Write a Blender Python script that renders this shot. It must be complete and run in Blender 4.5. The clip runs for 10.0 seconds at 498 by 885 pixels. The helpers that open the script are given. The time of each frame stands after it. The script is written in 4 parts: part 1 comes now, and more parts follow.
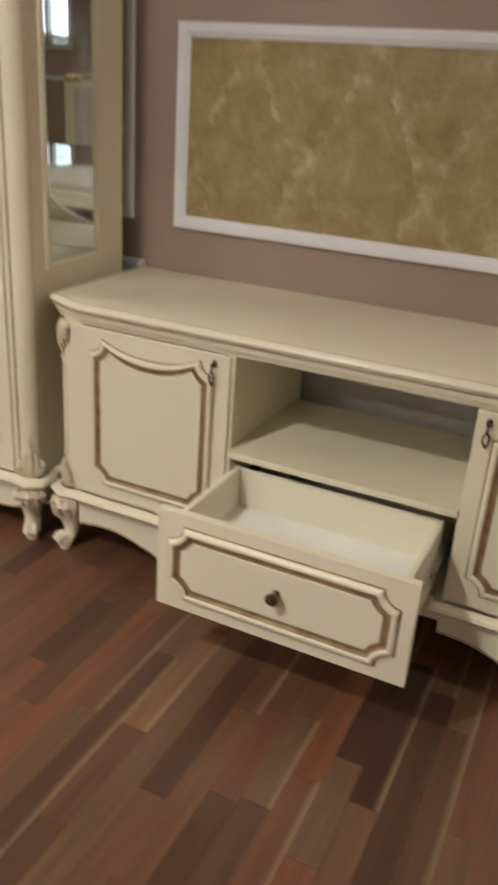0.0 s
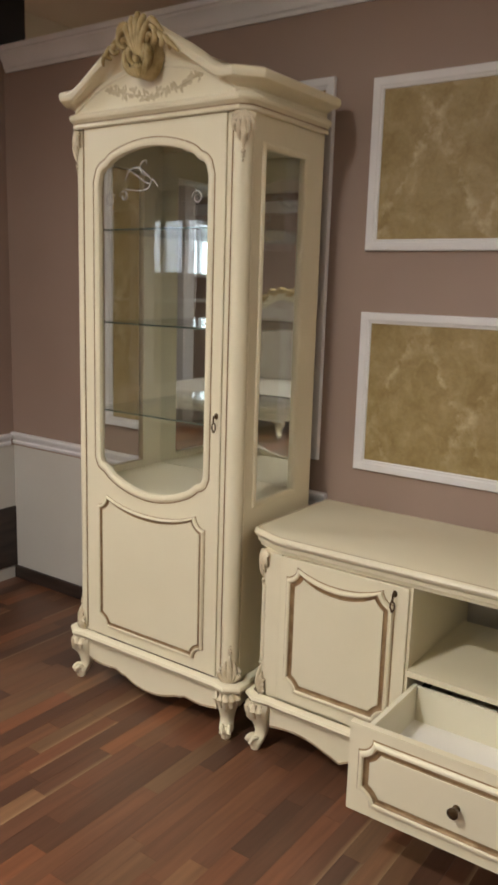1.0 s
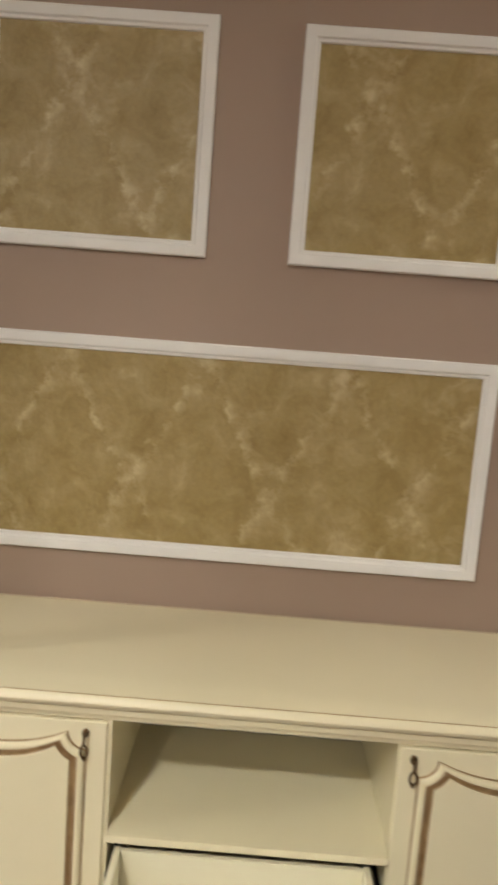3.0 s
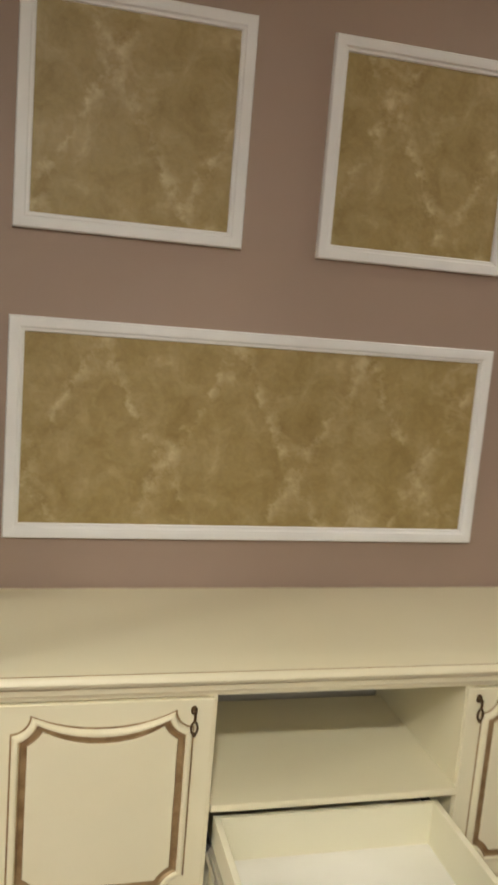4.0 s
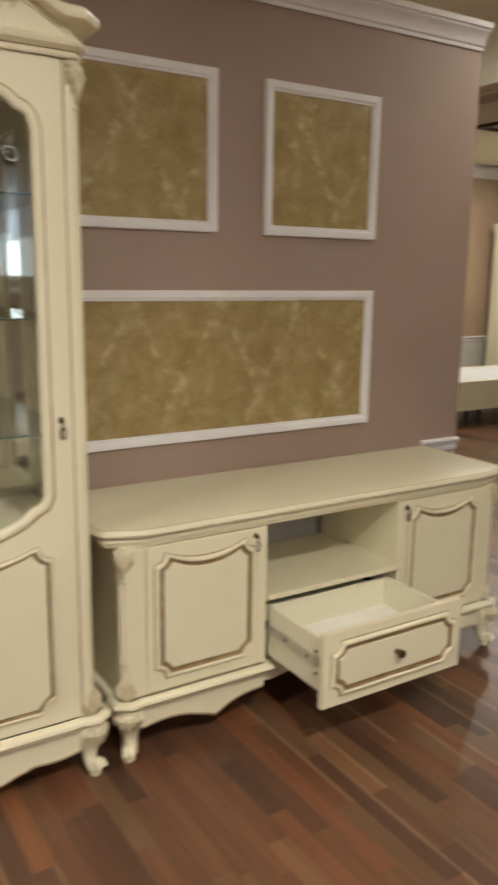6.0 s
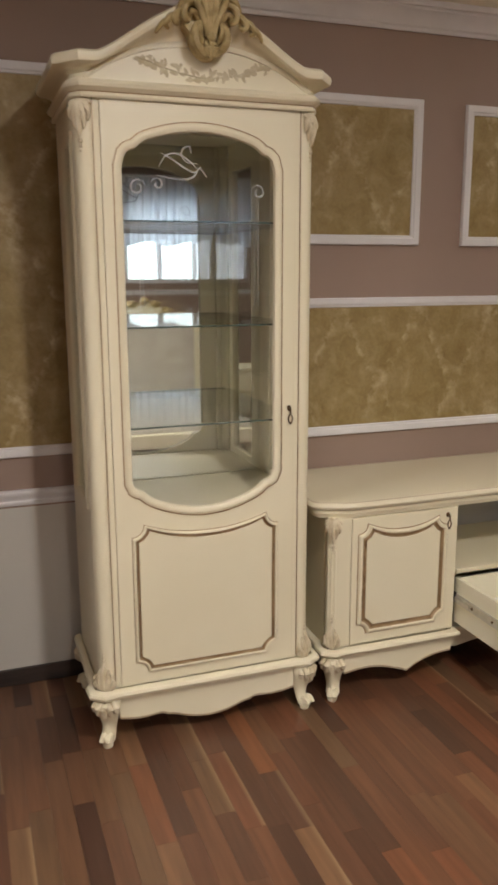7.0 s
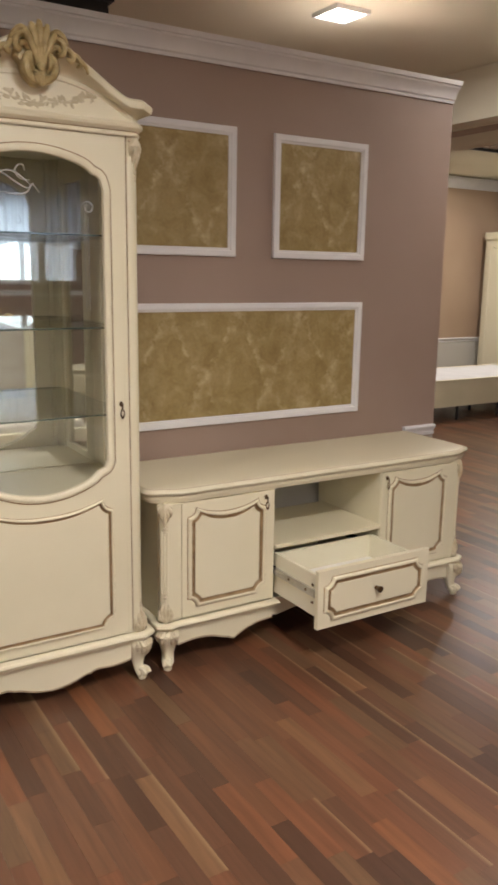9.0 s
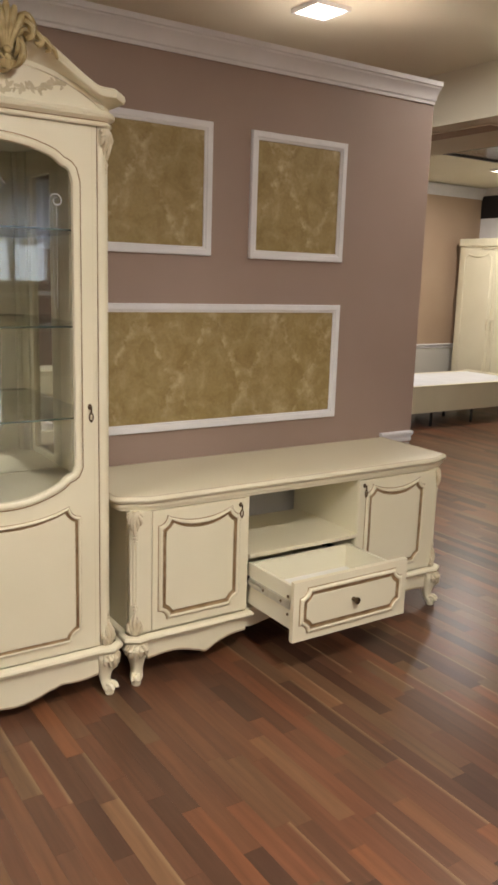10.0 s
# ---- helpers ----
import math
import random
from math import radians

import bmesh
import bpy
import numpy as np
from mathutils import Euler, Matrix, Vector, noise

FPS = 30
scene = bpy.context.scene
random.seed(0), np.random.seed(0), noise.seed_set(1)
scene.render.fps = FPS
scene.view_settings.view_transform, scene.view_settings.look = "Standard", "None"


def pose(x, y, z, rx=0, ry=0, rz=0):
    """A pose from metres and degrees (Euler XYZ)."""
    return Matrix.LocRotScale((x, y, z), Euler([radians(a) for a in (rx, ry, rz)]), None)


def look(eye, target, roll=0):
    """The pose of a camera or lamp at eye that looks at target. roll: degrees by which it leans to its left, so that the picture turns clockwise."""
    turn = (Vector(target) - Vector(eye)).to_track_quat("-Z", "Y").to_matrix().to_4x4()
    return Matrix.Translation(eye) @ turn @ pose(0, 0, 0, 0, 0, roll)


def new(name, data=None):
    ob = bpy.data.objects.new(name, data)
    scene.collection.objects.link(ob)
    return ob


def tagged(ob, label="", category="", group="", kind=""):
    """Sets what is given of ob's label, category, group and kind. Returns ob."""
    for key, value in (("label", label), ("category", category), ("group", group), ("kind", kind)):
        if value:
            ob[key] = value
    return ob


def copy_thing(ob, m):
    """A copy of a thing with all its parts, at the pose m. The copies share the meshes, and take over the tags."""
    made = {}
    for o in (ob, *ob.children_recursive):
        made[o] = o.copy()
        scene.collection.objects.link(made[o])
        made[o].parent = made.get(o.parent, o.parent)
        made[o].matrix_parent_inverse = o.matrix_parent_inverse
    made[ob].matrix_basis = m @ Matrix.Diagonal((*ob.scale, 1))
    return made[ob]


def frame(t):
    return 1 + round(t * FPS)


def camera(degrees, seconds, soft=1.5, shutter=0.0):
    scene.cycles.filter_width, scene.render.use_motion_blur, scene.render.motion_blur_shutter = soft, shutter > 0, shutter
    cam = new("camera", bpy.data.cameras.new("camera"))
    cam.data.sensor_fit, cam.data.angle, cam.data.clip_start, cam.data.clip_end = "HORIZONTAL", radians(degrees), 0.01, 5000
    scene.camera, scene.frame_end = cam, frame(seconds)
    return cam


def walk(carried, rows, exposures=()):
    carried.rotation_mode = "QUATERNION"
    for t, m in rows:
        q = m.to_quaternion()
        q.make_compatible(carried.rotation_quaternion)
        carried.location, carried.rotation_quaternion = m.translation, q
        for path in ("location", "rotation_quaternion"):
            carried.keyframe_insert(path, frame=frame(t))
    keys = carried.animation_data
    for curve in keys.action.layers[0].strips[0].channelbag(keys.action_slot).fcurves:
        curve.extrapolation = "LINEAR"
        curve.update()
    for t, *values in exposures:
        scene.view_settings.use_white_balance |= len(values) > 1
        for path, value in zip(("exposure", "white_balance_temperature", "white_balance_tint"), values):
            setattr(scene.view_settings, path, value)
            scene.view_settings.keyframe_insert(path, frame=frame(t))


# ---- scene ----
cam = camera(34.6, 10.0, soft=3.0, shutter=0.35)
PATH = [
    (0, (1.2, -2.054, 1.202), (0.452, -0.381, 0.401), 4.1),
    (0.2, (1.185, -2.158, 1.261), (0.357, -0.485, 0.539), 2.8),
    (0.5, (1.171, -2.284, 1.36), (0.194, -0.638, 0.781), 1.8),
    (0.7, (1.189, -2.338, 1.393), (0.121, -0.712, 0.928), 1.6),
    (1, (1.253, -2.4, 1.431), (0.118, -0.798, 1.049), 1.7),
    (1.2, (1.289, -2.416, 1.421), (0.135, -0.82, 1.071), 1.7),
    (1.5, (1.308, -2.396, 1.427), (0.168, -0.791, 1.074), 1.8),
    (1.7, (1.287, -2.357, 1.383), (0.243, -0.68, 1.056), 2.5),
    (2, (1.195, -2.253, 1.369), (0.42, -0.435, 1.063), 4.1),
    (2.2, (1.115, -2.186, 1.416), (0.576, -0.288, 1.087), 4.8),
    (2.5, (1.001, -2.095, 1.417), (0.718, -0.139, 1.107), 4.9),
    (2.7, (0.9, -2.023, 1.442), (0.746, -0.056, 1.111), 4.8),
    (3, (0.688, -1.902, 1.435), (0.661, 0.072, 1.12), 4.3),
    (3.2, (0.581, -1.876, 1.446), (0.573, 0.099, 1.132), 3.8),
    (4.3, (-0.101, -1.949, 1.346), (0.616, -0.109, 1.032), 5.5),
    (4.5, (-0.223, -1.94, 1.312), (0.619, -0.154, 0.993), 5.8),
    (5, (-0.452, -2.066, 1.334), (0.743, -0.499, 0.99), 6.4),
    (5.2, (-0.584, -2.165, 1.354), (0.705, -0.679, 0.99), 6.4),
    (5.5, (-0.734, -2.284, 1.39), (0.565, -0.814, 1.0), 5.4),
    (5.7, (-0.789, -2.359, 1.404), (0.448, -0.841, 1.0), 3.4),
    (6, (-0.876, -2.481, 1.417), (0.162, -0.822, 1.006), 0.8),
    (6.2, (-0.934, -2.55, 1.414), (-0.053, -0.802, 1.003), 0.1),
    (7.3, (-1.254, -2.873, 1.484), (-0.603, -1.029, 1.064), -0.2),
    (7.5, (-1.314, -2.932, 1.494), (-0.646, -1.095, 1.069), -0.2),
    (8, (-1.341, -3.017, 1.504), (-0.613, -1.203, 1.083), -0.1),
    (8.5, (-1.306, -3.037, 1.482), (-0.439, -1.282, 1.076), 0.6),
    (9, (-1.26, -3.045, 1.488), (-0.232, -1.379, 1.074), 0.9),
    (9.5, (-1.253, -3.02, 1.486), (-0.18, -1.383, 1.071), 1.2),
    (10, (-1.209, -2.948, 1.471), (-0.122, -1.318, 1.069), 1.8),
]
EXPOSURES = [  # seconds, stops, kelvin, tint
    (0.0, -0.24, 6380, 9.5), (0.5, -0.42, 6400, 9.5), (1.0, -0.14, 6450, 8.5), (1.5, -0.09, 6500, 7.5), (2.0, -0.08, 6600, 5), (2.5, 0.02, 6700, 4), (3.2, 0.12, 6800, 2),
    (4.3, 0.0, 6650, 1), (5.2, -0.04, 6600, 1), (6.0, -0.12, 6700, 4), (7.5, -0.26, 6520, 12), (8.5, -0.18, 6500, 12), (10.0, -0.03, 6550, 9),
]
walk(cam, [(t, look(eye, target, roll)) for t, eye, target, roll in PATH], exposures=EXPOSURES)

# ---- light ----
world = bpy.data.worlds.new("world")
scene.world = world
world.use_nodes = True
world.node_tree.nodes["Background"].inputs[0].default_value = (0.80, 0.88, 1.0, 1)
world.node_tree.nodes["Background"].inputs[1].default_value = 1.4
scene.view_settings.exposure = 0.0


def panel_lamp(x, y, z, watts, size=0.17, colour=(1.0, 0.936, 0.880), spread=178):
    d = bpy.data.lights.new("panel_lamp", "AREA")
    d.shape, d.size, d.energy, d.color, d.spread = "SQUARE", size, watts, colour, radians(spread)
    ob = new("panel_lamp", d)
    ob.matrix_world = pose(x, y, z)
    return ob


# Seen: third and seventh; first set by the drawer's shadow; others added for brightness.
LAMPS = [  # x, y, watts; the first has a narrower beam
    (-0.20, -2.70, 66), (-2.7, -1.7, 42), (1.237, 0.235, 22), (2.32, -0.55, 11), (1.9, -4.4, 10), (-0.6, -5.0, 62),
    (6.0, 3.1, 34), (4.3, 3.6, 18), (3.5, 0.9, 22), (-3.2, -6.2, 45), (-1.5, 2.2, 34), (-5.0, -2.0, 45),
]
for lx, ly, lw in LAMPS:
    panel_lamp(lx, ly, 2.672, lw, spread=169 if (lx, ly) == LAMPS[0][:2] else 178)
# point fill added below the nearest luminaires, without fittings, to brighten the ceiling
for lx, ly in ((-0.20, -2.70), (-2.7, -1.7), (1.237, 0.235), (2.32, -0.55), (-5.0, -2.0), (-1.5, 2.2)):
    d = bpy.data.lights.new("ceiling_fill", "POINT")
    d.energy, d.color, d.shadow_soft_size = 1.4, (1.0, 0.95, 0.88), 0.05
    new("ceiling_fill", d).matrix_world = pose(lx, ly, 2.50)


# ---- materials ----
def mat(name, base, rough=0.5, metal=0.0, spec=0.5, coat=0.0):
    m = bpy.data.materials.new(name)
    m.use_nodes = True
    b = m.node_tree.nodes["Principled BSDF"]
    b.inputs["Base Color"].default_value = (*base, 1)
    b.inputs["Roughness"].default_value = rough
    b.inputs["Metallic"].default_value = metal
    b.inputs["Specular IOR Level"].default_value = spec
    b.inputs["Coat Weight"].default_value = coat
    return m


def node(m, kind, **values):
    n = m.node_tree.nodes.new(kind)
    for k, v in values.items():
        n.inputs[k].default_value = v
    return n


def link(m, a, out, b, inp):
    m.node_tree.links.new(a.outputs[out], b.inputs[inp])


def ramp(m, stops):
    r = m.node_tree.nodes.new("ShaderNodeValToRGB")
    while len(r.color_ramp.elements) < len(stops):
        r.color_ramp.elements.new(0.5)
    for e, (p, c) in zip(r.color_ramp.elements, stops):
        e.position, e.color = p, (*c, 1)
    return r


def textured(name, c1, c2, scale, rough, fine=40, bump=0.05, metal=0.0, coat=0.0, detail=5, stretch=(1, 1, 1), rough_var=0.1, dist=0.004):
    """Two colours mixed by soft noise, a fine grain and a fine relief."""
    m = mat(name, c1, rough, metal, coat=coat)
    b = m.node_tree.nodes["Principled BSDF"]
    co = m.node_tree.nodes.new("ShaderNodeTexCoord")
    mp = m.node_tree.nodes.new("ShaderNodeMapping")
    mp.inputs["Scale"].default_value = stretch
    link(m, co, "Object", mp, "Vector")
    n1 = node(m, "ShaderNodeTexNoise", Scale=scale, Detail=detail)
    n2 = node(m, "ShaderNodeTexNoise", Scale=fine, Detail=4)
    link(m, mp, 0, n1, "Vector"), link(m, mp, 0, n2, "Vector")
    r = ramp(m, [(0.35, c1), (0.65, c2)])
    link(m, n1, 0, r, 0)
    link(m, r, 0, b, "Base Color")
    mr = node(m, "ShaderNodeMapRange")
    mr.inputs[3].default_value, mr.inputs[4].default_value = rough - rough_var, rough + rough_var
    link(m, n1, 0, mr, 0), link(m, mr, 0, b, "Roughness")
    bu = node(m, "ShaderNodeBump", Strength=bump, Distance=dist)
    link(m, n2, 0, bu, "Height"), link(m, bu, 0, b, "Normal")
    return m


CREAM = textured("cream_lacquer", (0.757, 0.700, 0.515), (0.797, 0.740, 0.555), 3.0, 0.36, 60, 0.03)
CREAM_TOP = textured("cream_top", (0.685, 0.628, 0.462), (0.715, 0.658, 0.492), 2.0, 0.40, 90, 0.03)
CARVED = textured("carved_cream", (0.58, 0.495, 0.33), (0.73, 0.655, 0.49), 28.0, 0.45, 120, 0.25)
GILT = textured("gilt_patina", (0.29, 0.192, 0.100), (0.45, 0.325, 0.180), 30.0, 0.36, 150, 0.15, metal=0.45)
CREST_GOLD = textured("crest_gold", (0.31, 0.225, 0.090), (0.60, 0.49, 0.255), 22.0, 0.42, 110, 0.3, metal=0.05)
GARLAND = textured("garland_paint", (0.50, 0.43, 0.27), (0.60, 0.53, 0.36), 40.0, 0.6, 120, 0.2)
DRAWER_IN = textured("drawer_birch", (0.73, 0.69, 0.53), (0.77, 0.73, 0.58), 4.0, 0.5, 60, 0.03)
DRAWER_FLOOR = textured("drawer_floor", (0.78, 0.76, 0.70), (0.82, 0.80, 0.75), 6.0, 0.5, 60, 0.02)
BRONZE = textured("dark_bronze", (0.075, 0.050, 0.028), (0.17, 0.115, 0.062), 60.0, 0.38, 200, 0.15, metal=0.85)
STEEL = textured("zinc_steel", (0.55, 0.54, 0.50), (0.65, 0.63, 0.60), 40.0, 0.35, 200, 0.05, metal=0.9)
MAUVE = textured("mauve_plaster", (0.300, 0.214, 0.173), (0.332, 0.240, 0.197), 1.4, 0.62, 160, 0.10, dist=0.002)
FAR_PINK = textured("beige_plaster", (0.36, 0.25, 0.17), (0.40, 0.29, 0.20), 1.2, 0.65, 160, 0.10, dist=0.002)
WAINSCOT = textured("wainscot_white", (0.52, 0.50, 0.455), (0.56, 0.54, 0.495), 1.5, 0.5, 120, 0.05)
WHITE = textured("white_moulding", (0.70, 0.69, 0.70), (0.76, 0.75, 0.76), 6.0, 0.5, 120, 0.05)
DARK_BASE = textured("dark_wood_base", (0.022, 0.015, 0.012), (0.045, 0.030, 0.024), 6.0, 0.4, 80, 0.1, stretch=(1, 1, 6))
CEIL = textured("ceiling_paint", (0.76, 0.73, 0.58), (0.81, 0.78, 0.63), 0.9, 0.8, 120, 0.05)
CEIL_BROWN = textured("beam_paint", (0.74, 0.70, 0.56), (0.79, 0.75, 0.61), 1.0, 0.8, 120, 0.05)
BEDDING = textured("beige_bedding", (0.46, 0.42, 0.37), (0.56, 0.52, 0.47), 9.0, 0.8, 90, 0.3)
LINEN = textured("white_linen", (0.62, 0.62, 0.63), (0.68, 0.68, 0.69), 5.0, 0.8, 90, 0.3)
GREY_PANEL = mat("grey_gloss_panel", (0.30, 0.29, 0.28), 0.12, 0.6)
VOILE = mat("white_voile", (0.85, 0.88, 0.93), 0.8)
_tr = VOILE.node_tree.nodes.new("ShaderNodeBsdfTranslucent")
_tr.inputs[0].default_value = (0.90, 0.92, 0.96, 1)
_mx = VOILE.node_tree.nodes.new("ShaderNodeMixShader")
_mx.inputs[0].default_value = 0.7
VOILE.node_tree.links.new(VOILE.node_tree.nodes["Principled BSDF"].outputs[0], _mx.inputs[1])
VOILE.node_tree.links.new(_tr.outputs[0], _mx.inputs[2])
VOILE.node_tree.links.new(_mx.outputs[0], VOILE.node_tree.nodes["Material Output"].inputs[0])
BLACK = mat("black_frame", (0.012, 0.010, 0.010), 0.45)
MIRROR = mat("mirror", (0.86, 0.88, 0.86), 0.02, 1.0)


def glass(name, tint=(1, 1, 1)):
    m = mat(name, tint, 0.0)
    b = m.node_tree.nodes["Principled BSDF"]
    nt = m.node_tree
    tr = nt.nodes.new("ShaderNodeBsdfTransparent")
    tr.inputs[0].default_value = (*tint, 1)
    gl = nt.nodes.new("ShaderNodeBsdfGlossy")
    gl.inputs["Roughness"].default_value = 0.01
    fr = nt.nodes.new("ShaderNodeLayerWeight")
    fr.inputs[0].default_value = 0.5
    pw = nt.nodes.new("ShaderNodeMath")
    pw.operation = "POWER"
    pw.inputs[1].default_value = 4.5
    nt.links.new(fr.outputs["Facing"], pw.inputs[0])
    ml = nt.nodes.new("ShaderNodeMath")
    ml.operation, ml.use_clamp = "MULTIPLY_ADD", True
    ml.inputs[1].default_value, ml.inputs[2].default_value = 0.6, 0.055
    nt.links.new(pw.outputs[0], ml.inputs[0])
    mx = nt.nodes.new("ShaderNodeMixShader")
    nt.links.new(ml.outputs[0], mx.inputs[0])
    nt.links.new(tr.outputs[0], mx.inputs[1])
    nt.links.new(gl.outputs[0], mx.inputs[2])
    nt.links.new(mx.outputs[0], nt.nodes["Material Output"].inputs[0])
    nt.nodes.remove(b)
    return m


GLASS = glass("clear_glass", (0.97, 0.98, 0.97))
SHELF_EDGE = mat("shelf_glass_edge", (0.05, 0.085, 0.07), 0.15)
ETCH = mat("etched_white", (0.75, 0.76, 0.76), 0.7)
ETCH.node_tree.nodes["Principled BSDF"].inputs["Alpha"].default_value = 0.5


def glow(name, colour, strength):
    m = mat(name, colour)
    b = m.node_tree.nodes["Principled BSDF"]
    b.inputs["Emission Color"].default_value = (*colour, 1)
    b.inputs["Emission Strength"].default_value = strength
    return m


LAMP_GLOW = glow("lamp_diffuser", (1.0, 0.93, 0.80), 9.0)
DAY = glow("daylight_sky", (0.80, 0.89, 1.0), 4.2)


def gold_plaster():
    """Mottled gold damask plaster: blotches, paler swirls, a fine cloth-like relief."""
    m = mat("gold_plaster", (0.33, 0.235, 0.085), 0.5)
    b = m.node_tree.nodes["Principled BSDF"]
    co = m.node_tree.nodes.new("ShaderNodeTexCoord")
    warp = node(m, "ShaderNodeTexNoise", Scale=9.0, Detail=4)
    add = m.node_tree.nodes.new("ShaderNodeVectorMath")
    add.operation = "MULTIPLY_ADD"
    add.inputs[1].default_value = (0.16, 0.16, 0.16)
    link(m, co, "Object", warp, "Vector")
    link(m, warp, "Color", add, 0), link(m, co, "Object", add, 2)
    big = node(m, "ShaderNodeTexNoise", Scale=12.0, Detail=5, Roughness=0.58)
    link(m, add, 0, big, "Vector")
    r = ramp(m, [(0.28, (0.235, 0.162, 0.055)), (0.45, (0.292, 0.210, 0.080)), (0.57, (0.328, 0.244, 0.108)), (0.67, (0.380, 0.290, 0.142)), (0.78, (0.46, 0.365, 0.205))])
    link(m, big, 0, r, 0)
    fine = node(m, "ShaderNodeTexNoise", Scale=70.0, Detail=4)
    link(m, co, "Object", fine, "Vector")
    r2 = ramp(m, [(0.3, (0.94, 0.94, 0.94)), (0.7, (1.06, 1.06, 1.06))])
    link(m, fine, 0, r2, 0)
    mul = m.node_tree.nodes.new("ShaderNodeMix")
    mul.data_type, mul.blend_type = "RGBA", "MULTIPLY"
    mul.inputs[0].default_value = 1.0
    # pale curling wisps, gathered in places
    curl = node(m, "ShaderNodeTexNoise", Scale=7.0, Detail=3, Distortion=1.4)
    link(m, co, "Object", curl, "Vector")
    sub_ = m.node_tree.nodes.new("ShaderNodeMath")
    sub_.operation = "SUBTRACT"
    sub_.inputs[1].default_value = 0.5
    link(m, curl, 0, sub_, 0)
    ab = m.node_tree.nodes.new("ShaderNodeMath")
    ab.operation = "ABSOLUTE"
    link(m, sub_, 0, ab, 0)
    thin = node(m, "ShaderNodeMapRange")
    thin.inputs[2].default_value, thin.inputs[3].default_value, thin.inputs[4].default_value = 0.05, 1.0, 0.0
    link(m, ab, 0, thin, 0)
    where = node(m, "ShaderNodeTexNoise", Scale=6.0, Detail=2)
    link(m, add, 0, where, "Vector")
    gate = node(m, "ShaderNodeMapRange")
    gate.inputs[1].default_value, gate.inputs[2].default_value, gate.inputs[4].default_value = 0.52, 0.72, 0.30
    link(m, where, 0, gate, 0)

    def calc(op, p, q=0.0, clamp=False):
        n = m.node_tree.nodes.new("ShaderNodeMath")
        n.operation, n.use_clamp = op, clamp
        for i, v in enumerate((p, q)):
            if hasattr(v, "links"):
                m.node_tree.links.new(v, n.inputs[i])
            else:
                n.inputs[i].default_value = v
        return n.outputs[0]

    # damask: a lattice of ogee medallions, 0.34 m wide, pale along their outlines and embossed inside
    pos = m.node_tree.nodes.new("ShaderNodeNewGeometry")
    soft = node(m, "ShaderNodeTexNoise", Scale=19.0, Detail=6, Roughness=0.62)
    link(m, pos, "Position", soft, "Vector")
    shift = m.node_tree.nodes.new("ShaderNodeVectorMath")
    shift.operation = "MULTIPLY_ADD"
    shift.inputs[1].default_value = (0.11, 0.0, 0.11)
    link(m, soft, "Color", shift, 0), link(m, pos, "Position", shift, 2)
    sep = m.node_tree.nodes.new("ShaderNodeSeparateXYZ")
    link(m, shift, 0, sep, 0)
    cx = calc("COSINE", calc("MULTIPLY", calc("SUBTRACT", sep.outputs[0], 0.610), 2 * math.pi / 0.34))
    cz = calc("COSINE", calc("MULTIPLY", calc("SUBTRACT", sep.outputs[2], 1.062), 2 * math.pi / 0.62))
    cell = calc("ADD", cx, cz)
    outline = calc("SUBTRACT", 1.0, calc("MULTIPLY", calc("ABSOLUTE", cell), 2.8), True)
    patchy = calc("MULTIPLY", calc("SUBTRACT", soft.outputs[0], 0.455), 6.0, True)
    veins = calc("MULTIPLY", calc("MULTIPLY", outline, patchy), 0.60)
    wisps = calc("MULTIPLY", thin.outputs[0], gate.outputs[0])
    amount_out = calc("MAXIMUM", veins, wisps)
    emboss = calc("MULTIPLY", calc("SINE", calc("MULTIPLY", cell, 11.0)), 0.35)
    wisp = m.node_tree.nodes.new("ShaderNodeMix")
    wisp.data_type = "RGBA"
    m.node_tree.links.new(amount_out, wisp.inputs[0])
    m.node_tree.links.new(r.outputs[0], wisp.inputs[6])
    wisp.inputs[7].default_value = (0.60, 0.50, 0.32, 1)
    m.node_tree.links.new(wisp.outputs[2], mul.inputs[6])
    m.node_tree.links.new(r2.outputs[0], mul.inputs[7])
    m.node_tree.links.new(mul.outputs[2], b.inputs["Base Color"])
    bu = node(m, "ShaderNodeBump", Strength=0.25, Distance=0.003)
    m.node_tree.links.new(calc("ADD", fine.outputs[0], emboss), bu.inputs["Height"])
    link(m, bu, 0, b, "Normal")
    rr = node(m, "ShaderNodeMapRange")
    rr.inputs[3].default_value, rr.inputs[4].default_value = 0.62, 0.40
    link(m, big, 0, rr, 0), link(m, rr, 0, b, "Roughness")
    return m


GOLD = gold_plaster()


